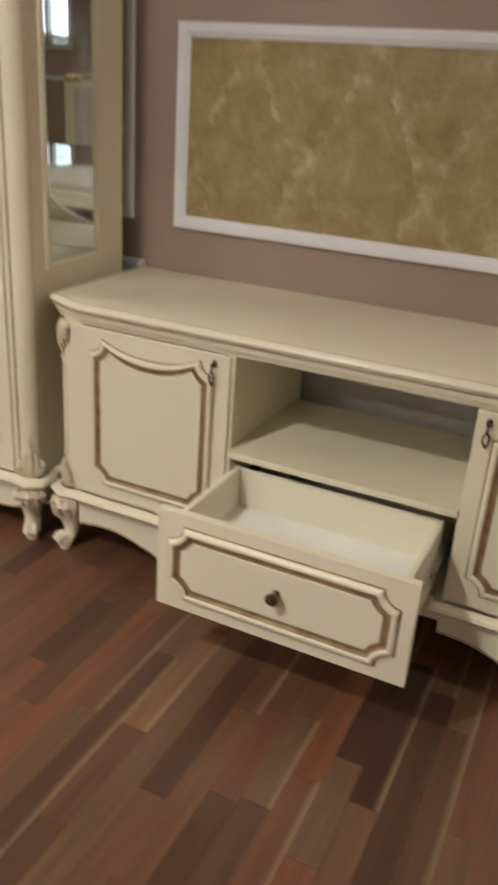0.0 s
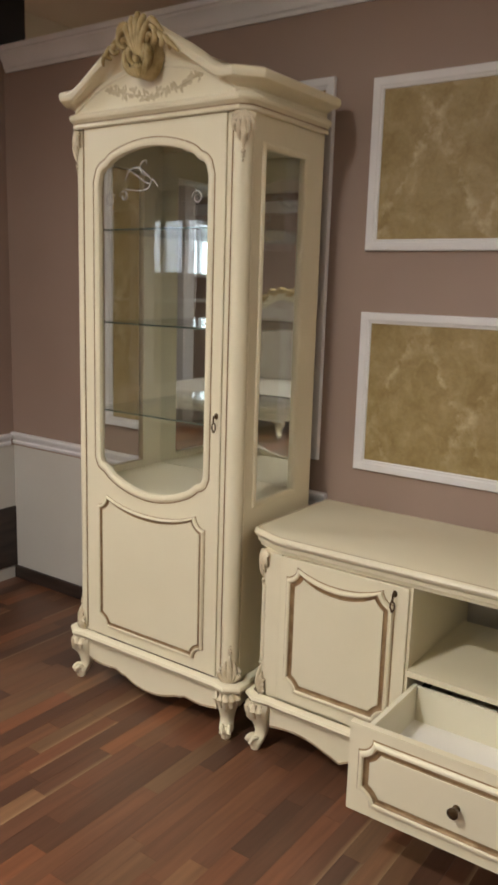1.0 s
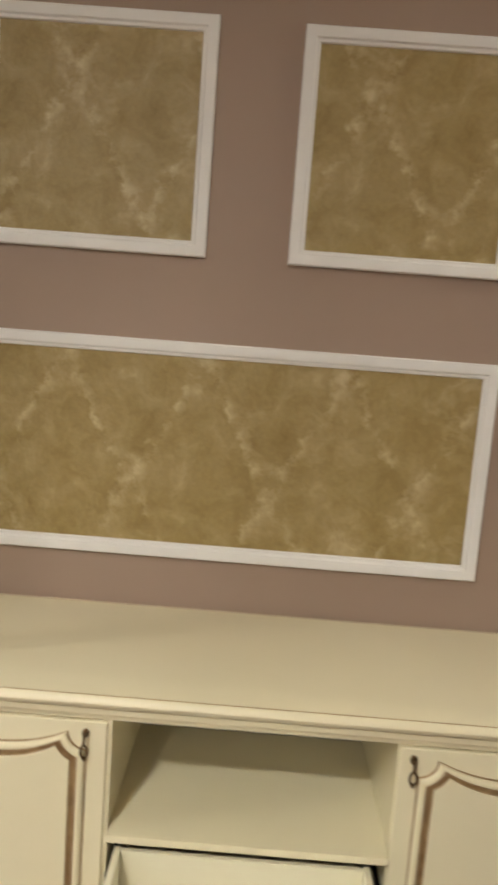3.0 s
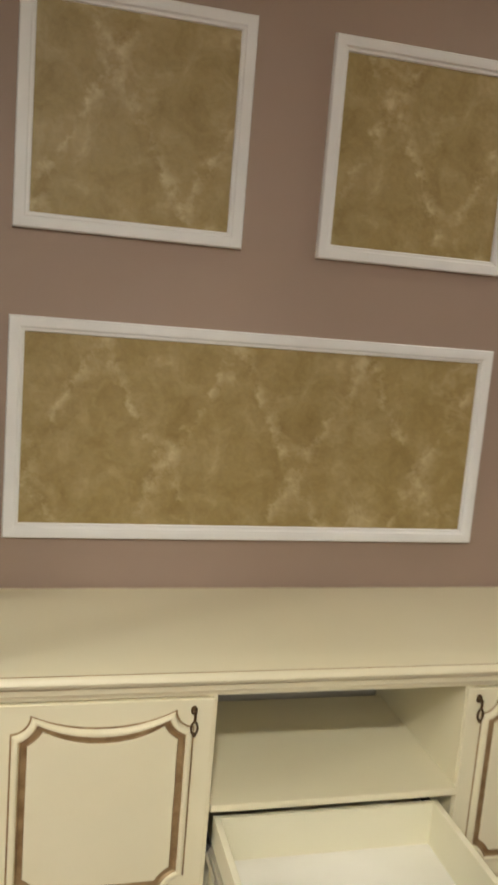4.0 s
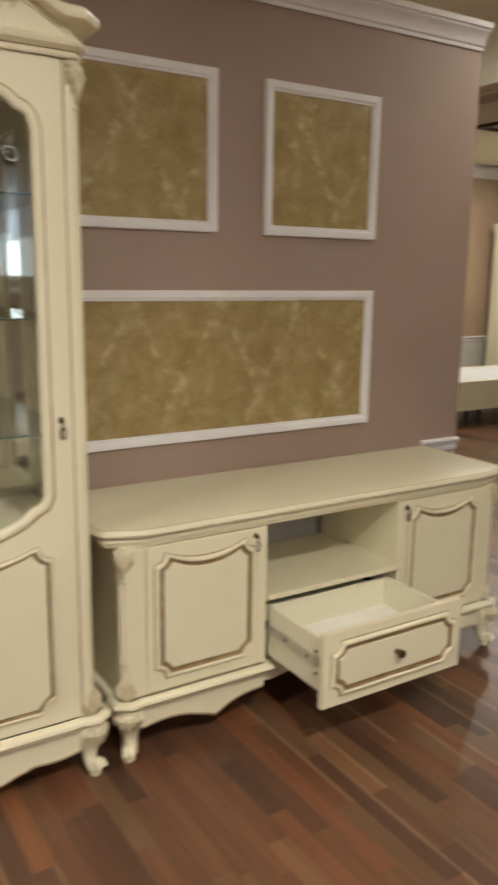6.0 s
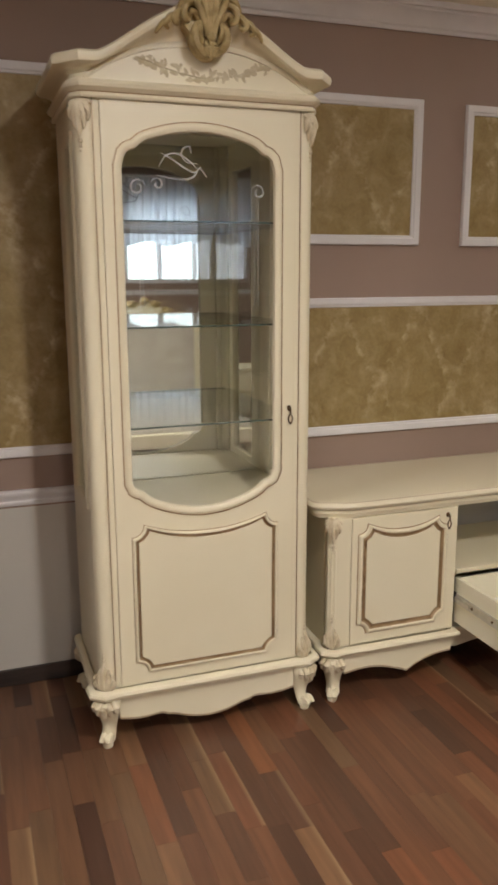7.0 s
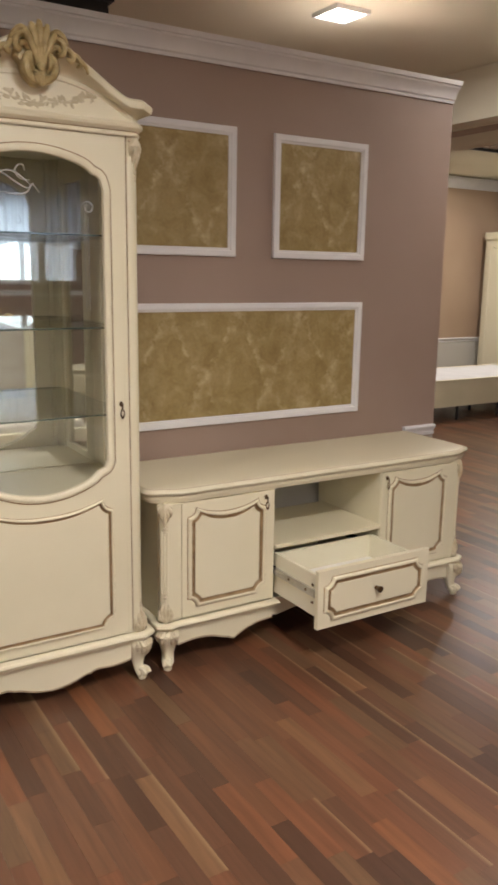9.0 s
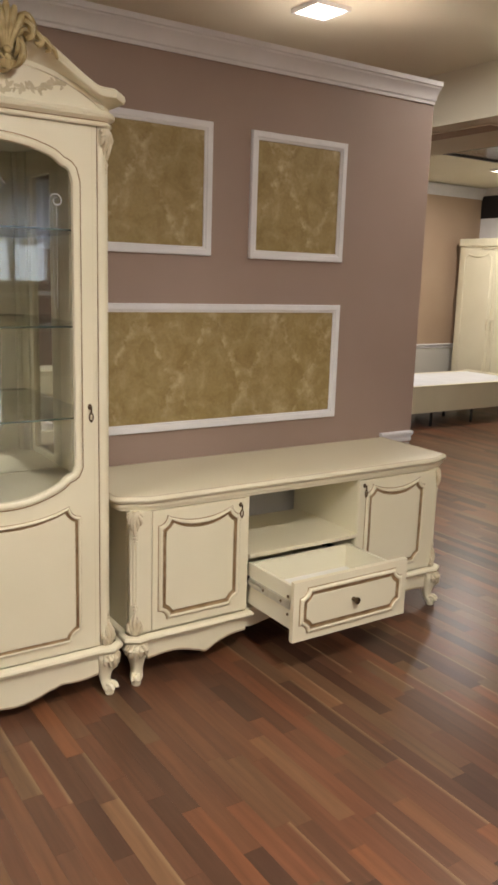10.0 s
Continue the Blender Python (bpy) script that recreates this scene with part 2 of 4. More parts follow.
def floor_wood(name, source):
    """Red-brown strip parquet; each strip has its own tone, grain runs along y."""
    m = mat(name, (0.12, 0.05, 0.03), 0.3)
    b = m.node_tree.nodes["Principled BSDF"]
    co = m.node_tree.nodes.new("ShaderNodeTexCoord")
    geo = m.node_tree.nodes.new(source[0])
    mp = m.node_tree.nodes.new("ShaderNodeMapping")
    mp.inputs["Scale"].default_value = (22, 1.3, 1)
    comb = m.node_tree.nodes.new("ShaderNodeVectorMath")
    comb.operation = "MULTIPLY_ADD"
    comb.inputs[1].default_value = (37, 91, 13)
    link(m, co, "Object", mp, "Vector")
    link(m, geo, source[1], comb, 0), link(m, mp, 0, comb, 2)
    grain = node(m, "ShaderNodeTexNoise", Scale=2.4, Detail=6, Roughness=0.6)
    link(m, comb, 0, grain, "Vector")
    tone = ramp(m, [(0.0, (0.0584, 0.03, 0.0209)), (0.13, (0.0909, 0.0444, 0.0273)), (0.27, (0.1288, 0.0598, 0.0345)), (0.41, (0.1414, 0.0805, 0.0444)), (0.55, (0.1504, 0.0643, 0.0345)), (0.68, (0.0981, 0.0489, 0.03)), (0.8, (0.172, 0.0705, 0.0375)), (0.91, (0.198, 0.080, 0.0375)), (1.0, (0.1803, 0.104, 0.0562))])
    link(m, geo, source[1], tone, 0)
    g = ramp(m, [(0.25, (0.76, 0.76, 0.76)), (0.75, (1.26, 1.23, 1.20))])
    link(m, grain, 0, g, 0)
    mul = m.node_tree.nodes.new("ShaderNodeMix")
    mul.data_type, mul.blend_type = "RGBA", "MULTIPLY"
    mul.inputs[0].default_value = 1.0
    m.node_tree.links.new(tone.outputs[0], mul.inputs[6])
    m.node_tree.links.new(g.outputs[0], mul.inputs[7])
    # pale sapwood along one edge of some strips
    pos = m.node_tree.nodes.new("ShaderNodeNewGeometry")
    sep = m.node_tree.nodes.new("ShaderNodeSeparateXYZ")
    link(m, pos, "Position", sep, 0)

    def math_node(op, a, value, clamp=False):
        q = m.node_tree.nodes.new("ShaderNodeMath")
        q.operation, q.use_clamp = op, clamp
        m.node_tree.links.new(a, q.inputs[0])
        if hasattr(value, "links"):
            m.node_tree.links.new(value, q.inputs[1])
        else:
            q.inputs[1].default_value = value
        return q.outputs[0]

    across = math_node("FRACT", math_node("DIVIDE", math_node("ADD", sep.outputs[0], 9.0), 0.06), 0.0)
    wob = math_node("ADD", across, math_node("MULTIPLY", grain.outputs[0], 0.25))
    edge = math_node("MULTIPLY", math_node("SUBTRACT", wob, 0.88), 4.0, True)
    white = m.node_tree.nodes.new("ShaderNodeTexWhiteNoise")
    white.noise_dimensions = "1D"
    link(m, geo, source[1], white, "W")
    some = math_node("GREATER_THAN", white.outputs["Value"], 0.84)
    sap = m.node_tree.nodes.new("ShaderNodeMix")
    sap.data_type = "RGBA"
    m.node_tree.links.new(math_node("MULTIPLY", math_node("MULTIPLY", edge, some), 0.60), sap.inputs[0])
    m.node_tree.links.new(mul.outputs[2], sap.inputs[6])
    sap.inputs[7].default_value = (0.36, 0.25, 0.14, 1)
    m.node_tree.links.new(sap.outputs[2], b.inputs["Base Color"])
    rr = node(m, "ShaderNodeMapRange")
    b.inputs["Specular IOR Level"].default_value = 0.40
    rr.inputs[3].default_value, rr.inputs[4].default_value = 0.24, 0.40
    link(m, grain, 0, rr, 0), link(m, rr, 0, b, "Roughness")
    bu = node(m, "ShaderNodeBump", Strength=0.03, Distance=0.002)
    link(m, grain, 0, bu, "Height"), link(m, bu, 0, b, "Normal")
    return m


STRIP = floor_wood("floor_strip", ("ShaderNodeObjectInfo", "Random"))
STRIP_FAR = floor_wood("floor_strip_joined", ("ShaderNodeNewGeometry", "Random Per Island"))
SUBFLOOR = mat("floor_joint", (0.035, 0.017, 0.012), 0.6)


# ---- mesh helpers ----
def span(a, b, n, endpoint=True):
    return [a + (b - a) * i / (n - 1 if endpoint else n) for i in range(n)]


def origin(ob):
    while ob.parent:
        ob = ob.parent
    return ob.location


def link_mesh(name, bm, material, smooth=None):
    me = bpy.data.meshes.new(name)
    bmesh.ops.recalc_face_normals(bm, faces=bm.faces)
    bm.to_mesh(me)
    bm.free()
    me.materials.append(material)
    if smooth:
        me.shade_smooth()
        me.set_sharp_from_angle(angle=radians(smooth))
    return new(name, me)


def part(name, bm, material, parent, label="", smooth=None):
    """One mesh under a thing or a part; written in world metres at the thing's first place."""
    bmesh.ops.translate(bm, verts=bm.verts, vec=-Vector(origin(parent)))
    ob = link_mesh(name, bm, material, smooth)
    ob.parent = parent
    return tagged(ob, label)


def thing(name, at, label, category, group="", kind=""):
    ob = new(name)
    ob.empty_display_size = 0.1
    ob.location = at
    return tagged(ob, label, category, group, kind)


def structure(name, bm, material, label, category="", smooth=None):
    return tagged(link_mesh(name, bm, material, smooth), label, category, kind="structure")


def box(x0, x1, y0, y1, z0, z1, bevel=0.0, bm=None, seg=2):
    bm = bm or bmesh.new()
    r = bmesh.ops.create_cube(bm, size=1)
    v = r["verts"]
    bmesh.ops.scale(bm, verts=v, vec=(x1 - x0, y1 - y0, z1 - z0))
    bmesh.ops.translate(bm, verts=v, vec=((x0 + x1) / 2, (y0 + y1) / 2, (z0 + z1) / 2))
    if bevel:
        es = {e for q in v for e in q.link_edges}
        bmesh.ops.bevel(bm, geom=list(es), offset=bevel, segments=seg, profile=0.6, affect="EDGES")
    return bm


def loft(rings, bm=None, closed=True, caps=True):
    bm = bm or bmesh.new()
    vs = [[bm.verts.new(p) for p in r] for r in rings]
    n = len(rings[0])
    for a, b in zip(vs, vs[1:]):
        for i in range(n if closed else n - 1):
            j = (i + 1) % n
            bm.faces.new((a[i], a[j], b[j], b[i]))
    if caps and closed:
        bm.faces.new(vs[0][::-1])
        bm.faces.new(vs[-1])
    return bm


def tube(pts, radii, n=8, bm=None, flat=1.0):
    """A round-sectioned strand along points; radii one value or one a point."""
    pts = [Vector(p) for p in pts]
    if not hasattr(radii, "__len__"):
        radii = [radii] * len(pts)
    rings, up = [], Vector((0.13, 0.31, 0.94)).normalized()
    for i, p in enumerate(pts):
        d = (pts[min(i + 1, len(pts) - 1)] - pts[max(i - 1, 0)]).normalized()
        s = d.cross(up)
        s = s.normalized() if s.length > 1e-4 else Vector((1, 0, 0))
        u = s.cross(d)
        rings.append([p + radii[i] * (math.cos(2 * math.pi * k / n) * s + flat * math.sin(2 * math.pi * k / n) * u) for k in range(n)])
    return loft(rings, bm)


def ball(c, r, bm=None, scale=(1, 1, 1), turn=None, seg=10):
    bm = bm or bmesh.new()
    v = bmesh.ops.create_uvsphere(bm, u_segments=seg, v_segments=max(5, seg * 2 // 3), radius=r)["verts"]
    bmesh.ops.scale(bm, verts=v, vec=scale)
    if turn:
        bmesh.ops.rotate(bm, verts=v, cent=(0, 0, 0), matrix=Euler([radians(a) for a in turn]).to_matrix())
    bmesh.ops.translate(bm, verts=v, vec=c)
    return bm


def inset(poly, d):
    """A closed outline moved inwards by d (outline runs anticlockwise)."""
    out, n = [], len(poly)
    for i in range(n):
        p0, p, p1 = (Vector(poly[j % n]) for j in (i - 1, i, i + 1))
        a, b = (p - p0).normalized(), (p1 - p).normalized()
        na, nb = Vector((-a.y, a.x)), Vector((-b.y, b.x))
        m = na + nb
        m = m / max(m.length_squared / 2, 0.6) if m.length > 1e-6 else na
        out.append(tuple(p + d * m))
    return out


def front(poly, y):
    return [(x, y, z) for x, z in poly]


def ring_strip(poly, steps, y, bm=None, to3=front):
    """Moulding round an outline: steps of (inset, height proud of the plane y, towards -y)."""
    return loft([to3(inset(poly, d), y - h) for d, h in steps], bm, caps=False)


def filled(outer, holes, y0, y1, to3=front, bm=None):
    """A board of an outline with holes through it, from y0 (front) to y1."""
    bm = bm or bmesh.new()
    loops = [outer, *holes]
    made = []
    for y in (y0, y1):
        es, layer = [], []
        for lp in loops:
            vs = [bm.verts.new(p) for p in to3(lp, y)]
            layer.append(vs)
            es += [bm.edges.new((vs[i], vs[(i + 1) % len(vs)])) for i in range(len(vs))]
        bmesh.ops.triangle_fill(bm, use_beauty=True, edges=es)
        made.append(layer)
    for a, b in zip(*made):
        for i in range(len(a)):
            j = (i + 1) % len(a)
            bm.faces.new((a[i], a[j], b[j], b[i]))
    return bm


def rect(x0, x1, z0, z1):
    return [(x0, z0), (x1, z0), (x1, z1), (x0, z1)]


def notched(x0, x1, z0, z1, r, sag=0.0, n=7, step=0.007, d=0.0):
    """A panel outline with scooped corners and, where sag is given, a sagging top; d moves it inwards."""
    out, big = [], r + d
    tilt = math.degrees(math.asin(d / big))
    run = big * math.cos(radians(tilt))

    def scoop(cx, cz, a0, s0, s1):
        out.append(s0)
        for k in range(n + 1):
            a = radians(a0 - tilt - (90 - 2 * tilt) * k / n)
            out.append((cx + big * math.cos(a), cz + big * math.sin(a)))
        out.append(s1)

    scoop(x1, z0, 180, (x1 - run - step, z0 + d), (x1 - d, z0 + run + step))
    scoop(x1, z1, 270, (x1 - d, z1 - run - step), (x1 - run - step, z1 - d - 0.001))
    if sag:
        out.pop()
        xm, half = (x0 + x1) / 2, (x1 - x0) / 2 - run
        for k in range(1, 16):
            u = 1 - 2 * k / 16
            out.append((xm + half * u, z1 - d - sag * (1 - abs(u) ** 2.2)))
    scoop(x0, z1, 360, (x0 + run + step, z1 - d - 0.001), (x0 + d, z1 - run - step))
    if sag:
        out.pop(-n - 3)
    scoop(x0, z0, 90, (x0 + d, z0 + run + step), (x0 + run + step, z0 + d))
    return out


def panel_shape(*sizes):
    """A scooped outline as a function of how far it is moved inwards."""
    return lambda d: notched(*sizes, d=d)


def moulded_panel(owner, shape, y, field_label="", k=1.0):
    """A raised moulding with a gilt cove and a raised field on a door or drawer front at the plane y; k scales its width."""
    ring = lambda steps: loft([front(shape(d * k), y - h) for d, h in steps], caps=False)
    part("gilt_line", ring([(-0.0010, 0.0), (0.0, 0.0016), (0.0018, 0.0016), (0.0026, 0.0010)]), GILT, owner, "thin bronze patina line")
    part("moulding", ring([(0.0024, 0.0), (0.0034, 0.0058), (0.0065, 0.0092), (0.0105, 0.0105), (0.0140, 0.0098), (0.0160, 0.0072), (0.0166, 0.0060)]), CREAM, owner, smooth=40)
    part("gilt_cove", ring([(0.0165, 0.0060), (0.0182, 0.0068), (0.0192, 0.0050), (0.0212, 0.0020), (0.0256, 0.0008), (0.0296, 0.0012), (0.0312, 0.0034)]), GILT, owner, "bronze gilt cove", 40)
    field = ring([(0.0311, 0.0030), (0.0318, 0.0046), (0.0335, 0.0052)])
    filled(shape(0.0333 * k), [], y - 0.0050, y + 0.001, bm=field)
    part("field", field, CREAM, owner, field_label, 30)


def key_set(owner, x, y, z):
    """An escutcheon with a key and its hanging bow."""
    bm = ball((x, y - 0.002, z + 0.012), 0.009, scale=(0.8, 0.45, 1.1))
    tube([(x, y, z + 0.012), (x, y - 0.016, z + 0.012)], 0.0035, 8, bm)
    part("escutcheon", bm, BRONZE, owner, "dark bronze keyhole plate", 50)
    bm = tube([(x, y - 0.014, z + 0.014), (x, y - 0.016, z), (x - 0.001, y - 0.015, z - 0.006)], 0.0028, 8)
    loop = [(x + 0.0065 * math.sin(a), y - 0.014, z - 0.020 - 0.013 * math.cos(a)) for a in span(0, 2 * math.pi, 17)]
    tube(loop, 0.0024, 6, bm)
    ball((x, y - 0.014, z - 0.034), 0.0045, bm, seg=8)
    part("key", bm, BRONZE, owner, "dark bronze ornate key", 50)


def cabriole(owner, x, y, sx, sy, top):
    """A short cabriole leg with a carved knee and a scroll foot; sx, sy is the way that it points outwards."""
    d = Vector((sx, sy, 0)).normalized()
    s = Vector((-d.y, d.x, 0))
    prof = [(1.0, 0.0, 0.034), (0.92, 0.006, 0.038), (0.80, 0.010, 0.038), (0.66, 0.006, 0.032), (0.50, 0.000, 0.025), (0.36, -0.001, 0.021), (0.26, 0.004, 0.021), (0.17, 0.013, 0.022), (0.11, 0.014, 0.018)]
    rings = []
    for f, out, r in prof:
        c = Vector((x, y, top * f)) + d * out
        rings.append([c + r * (math.cos(a) * d + math.sin(a) * s) * (1 + 0.10 * math.cos(4 * a)) for a in span(0, 2 * math.pi, 16, endpoint=False)])
    bm = loft(rings)
    c = Vector((x, y, top * 0.17)) + d * 0.026
    for k in (-1, 1):
        pts = [c + s * (0.012 * k) + (0.020 - 0.0013 * i) * (math.cos(i * 0.62) * d + Vector((0, 0, math.sin(i * 0.62)))) for i in range(12)]
        tube(pts, [0.0075 - 0.00035 * i for i in range(12)], 6, bm)
    ball(c, 0.017, bm, (1, 1, 1))
    pad = Vector((x, y, 0)) + d * 0.020
    loft([[pad + Vector((r * math.cos(a), r * math.sin(a), h)) for a in span(0, 2 * math.pi, 12, endpoint=False)] for h, r in ((0.0, 0.014), (0.004, 0.0165), (0.012, 0.0165), (0.02, 0.013))], bm)
    leg = part("leg", bm, CREAM, owner, "cream carved cabriole leg", 50)
    bm = bmesh.new()
    for k in range(-2, 3):
        a = k * 0.42
        o = math.cos(a) * d + math.sin(a) * s
        b0 = Vector((x, y, top))
        tube([b0 + o * 0.036 + Vector((0, 0, -0.004)), b0 + o * 0.048 + Vector((0, 0, -0.022)), b0 + o * 0.046 + Vector((0, 0, -0.045 + 0.006 * abs(k))), b0 + o * 0.036 + Vector((0, 0, -0.062 + 0.010 * abs(k)))], [0.008, 0.0108, 0.0092, 0.004], 7, bm)
    part("knee_carving", bm, CARVED, leg, "carved shell with gilt patina", 50)
    return leg


def acanthus(owner, name, x, y, z, h, d, up=True, w=1.0):
    """A carved leaf on a corner post, growing up (base) or hanging (capital)."""
    d = Vector(d).normalized()
    s = Vector((-d.y, d.x, 0))
    sg = 1 if up else -1
    b0 = Vector((x, y, z))
    bm = bmesh.new()
    for k in (-2, -1, 0, 1, 2):
        tip = 1.0 - 0.22 * abs(k)
        pts, rad = [], []
        for i in range(7):
            f = i / 6
            side = s * (w * k * (0.013 * math.sin(f * 2.4) + 0.002))
            pts.append(b0 + side + d * (0.012 + 0.010 * math.sin(f * 3.0) - 0.003 * abs(k)) + Vector((0, 0, sg * h * 0.72 * tip * f)))
            rad.append((0.0118 * (1 - f) ** 0.6 + 0.002) * w)
        tube(pts, rad, 7, bm)
    for k in (-1, 1):
        c = b0 + s * (0.020 * k * w) + d * 0.012 + Vector((0, 0, sg * 0.012))
        tube([c + (0.012 - 0.0009 * i) * (math.cos(i * 0.7) * s * k + Vector((0, 0, math.sin(i * 0.7)))) for i in range(11)], [0.0055 - 0.0003 * i for i in range(11)], 6, bm)
    for i in range(3):
        ball(b0 + d * 0.013 + Vector((0, 0, sg * h * (0.78 + 0.09 * i))), 0.0075 - 0.0018 * i, bm, seg=8)
    return part(name, bm, CARVED, owner, "carved acanthus leaf with gilt patina", 50)


def strand(pts, steps=5):
    """A smooth line of points (x, z) through the given ones."""
    n, out = len(pts) - 1, []
    for i in range(n * steps + 1):
        j = min(i // steps, n - 1)
        w = i / steps - j
        p = [pts[max(0, min(n, q))] for q in (j - 1, j, j + 1, j + 2)]
        out.append(tuple(0.5 * ((2 * p[1][c]) + (p[2][c] - p[0][c]) * w + (2 * p[0][c] - 5 * p[1][c] + 4 * p[2][c] - p[3][c]) * w * w + (3 * p[1][c] - p[0][c] - 3 * p[2][c] + p[3][c]) * w ** 3) for c in (0, 1)))
    return out


def sweep(profile, path, outs, bm=None, caps=True):
    """A moulding: profile points (out, up) carried along path; outs gives the sideways outward vector at each point."""
    rings = [[Vector(p) + Vector(o) * u + Vector((0, 0, v)) for u, v in profile] for p, o in zip(path, outs)]
    return loft(rings, bm, closed=True, caps=caps)


def plan_outs(path, sign=1):
    """Mitred outward vectors (to the right of the way) for a level path."""
    outs = []
    for i, p in enumerate(path):
        a = (Vector(p) - Vector(path[i - 1])).normalized() if i else None
        b = (Vector(path[i + 1]) - Vector(p)).normalized() if i < len(path) - 1 else None
        na = Vector((a.y, -a.x, 0)) if a else Vector((b.y, -b.x, 0))
        nb = Vector((b.y, -b.x, 0)) if b else na
        m = na + nb
        m = m / max(m.length_squared / 2, 0.5)
        outs.append(m * sign)
    return outs


# ---- structure ----
WX0, WX1, WTOP = -1.82, 1.765, 2.402  # ends and top of the partition
FLOOR_X, FLOOR_Y = (-9.0, 8.0), (-7.4, 4.6)
floor = structure("floor", box(*FLOOR_X, *FLOOR_Y, -0.12, -0.0035), SUBFLOOR, "red-brown wooden strip parquet floor with satin lacquer", "floor")
RAIL = [(0.0, 0.0), (0.006, 0.0), (0.010, 0.006), (0.010, 0.014), (0.006, 0.018), (0.008, 0.026), (0.017, 0.034), (0.022, 0.042), (0.022, 0.050), (0.016, 0.056), (0.0, 0.056)]
CORNICE = [(0.0, 0.0), (0.009, 0.0), (0.011, 0.012), (0.018, 0.017), (0.021, 0.032), (0.034, 0.054), (0.046, 0.064), (0.048, 0.072), (0.056, 0.074), (0.058, 0.094), (0.0, 0.094)]


def lower_wall(name, x0, x1, y0, y1, top, label, material=MAUVE):
    w = structure(name, box(x0, x1, y0, y1, 0.66, top), material, label, "wall")
    part("wainscot", box(x0, x1, y0, y1, 0.0, 0.66), WAINSCOT, w, "plain greyish white wainscot")
    return w


wall_north = lower_wall("wall_north", WX0, WX1, 0.0, 0.14, WTOP, "mauve-brown painted partition wall with white wainscot below")
for name, xa, xb in (("trim_chair_rail", WX0, -0.102), ("trim_chair_rail_end", 1.55, WX1)):
    path = [(xa, 0.0, 0.668), (xb, 0.0, 0.668)]
    structure(name, sweep(RAIL, path, plan_outs(path)), WHITE, "white moulded chair rail on the partition wall", "moulding", 35)
path = [(WX0 + 0.02, 0.0, 2.314), (WX1 - 0.002, 0.0, 2.314)]
structure("trim_cornice", sweep(CORNICE, path, plan_outs(path)), WHITE, "white moulded crown cornice along the wall top", "moulding", 35)
structure("baseboard", box(WX0, WX1, -0.014, -0.001, 0.0, 0.062, 0.003), DARK_BASE, "dark brown low baseboard", "baseboard")

wall_west = lower_wall("wall_west", WX0 - 0.14, WX0 - 0.002, -1.1, 0.14, 2.40, "mauve-brown short side wall with white wainscot")
part("dark_band", box(WX0 - 0.13, WX0 + 0.004, -1.1, 0.10, 0.062, 0.36, 0.003), DARK_BASE, wall_west, "tall dark wooden base panel")
part("top_band", box(WX0 - 0.13, WX0 - 0.01, -1.1, 0.13, 2.401, 2.66), BLACK, wall_west, "black upper band")
path = [(WX0 - 0.002, -1.1, 0.662), (WX0 - 0.002, -0.02, 0.662)]
structure("trim_west_rail", sweep(RAIL, path, plan_outs(path)), WHITE, "white moulded chair rail on the side wall", "moulding", 35)

wall_east = lower_wall("wall_east", 2.82, 2.98, -4.2, 0.035, 2.40, "mauve-brown side wall with white wainscot and dark base")
part("dark_band", box(2.802, 2.99, -4.2, 0.045, 0.03, 0.385, 0.003), DARK_BASE, wall_east, "tall dark wooden base panel")
part("plinth", box(2.785, 2.99, -4.2, 0.06, 0.0, 0.03, 0.004), DARK_BASE, wall_east)
path = [(2.82, 0.035, 0.662), (2.82, -4.2, 0.662)]
structure("trim_east_rail", sweep(RAIL, path, plan_outs(path, 1)), WHITE, "white moulded chair rail on the side wall", "moulding", 35)

wall_far = lower_wall("wall_far", 2.5, 7.4, 4.40, 4.54, 2.70, "beige far wall with white wainscot", FAR_PINK)
path = [(2.5, 4.40, 0.662), (7.2, 4.40, 0.662)]
structure("trim_far_rail", sweep(RAIL, path, plan_outs(path)), WHITE, "white chair rail on the far wall", "moulding", 35)
path = [(2.5, 4.40, 2.555), (7.2, 4.40, 2.555)]
structure("trim_far_cornice", sweep([(u, v * 1.4) for u, v in CORNICE], path, plan_outs(path)), WHITE, "white cornice on the far wall", "moulding", 35)
wall_end = structure("wall_end", box(7.2, 7.4, -7.4, 4.40, 0, 2.32), WHITE, "plain white end wall behind the wardrobe", "wall")
part("dark_band", box(7.19, 7.4, -7.4, 4.398, 2.321, 2.600), BLACK, wall_end, "black band under the ceiling")
part("upper_wall", box(7.2, 7.4, -7.4, 4.398, 2.601, 2.699), WHITE, wall_end)
# two unseen walls, added to close the hall against outside light
structure("wall_back", box(-9.0, 2.5, 4.40, 4.54, 0, 2.70), MAUVE, "plain mauve unseen wall, added to close the hall", "wall")
structure("wall_side", box(-9.0, -8.86, -7.4, 4.40, 0, 2.70), MAUVE, "plain mauve unseen wall, added to close the hall", "wall")


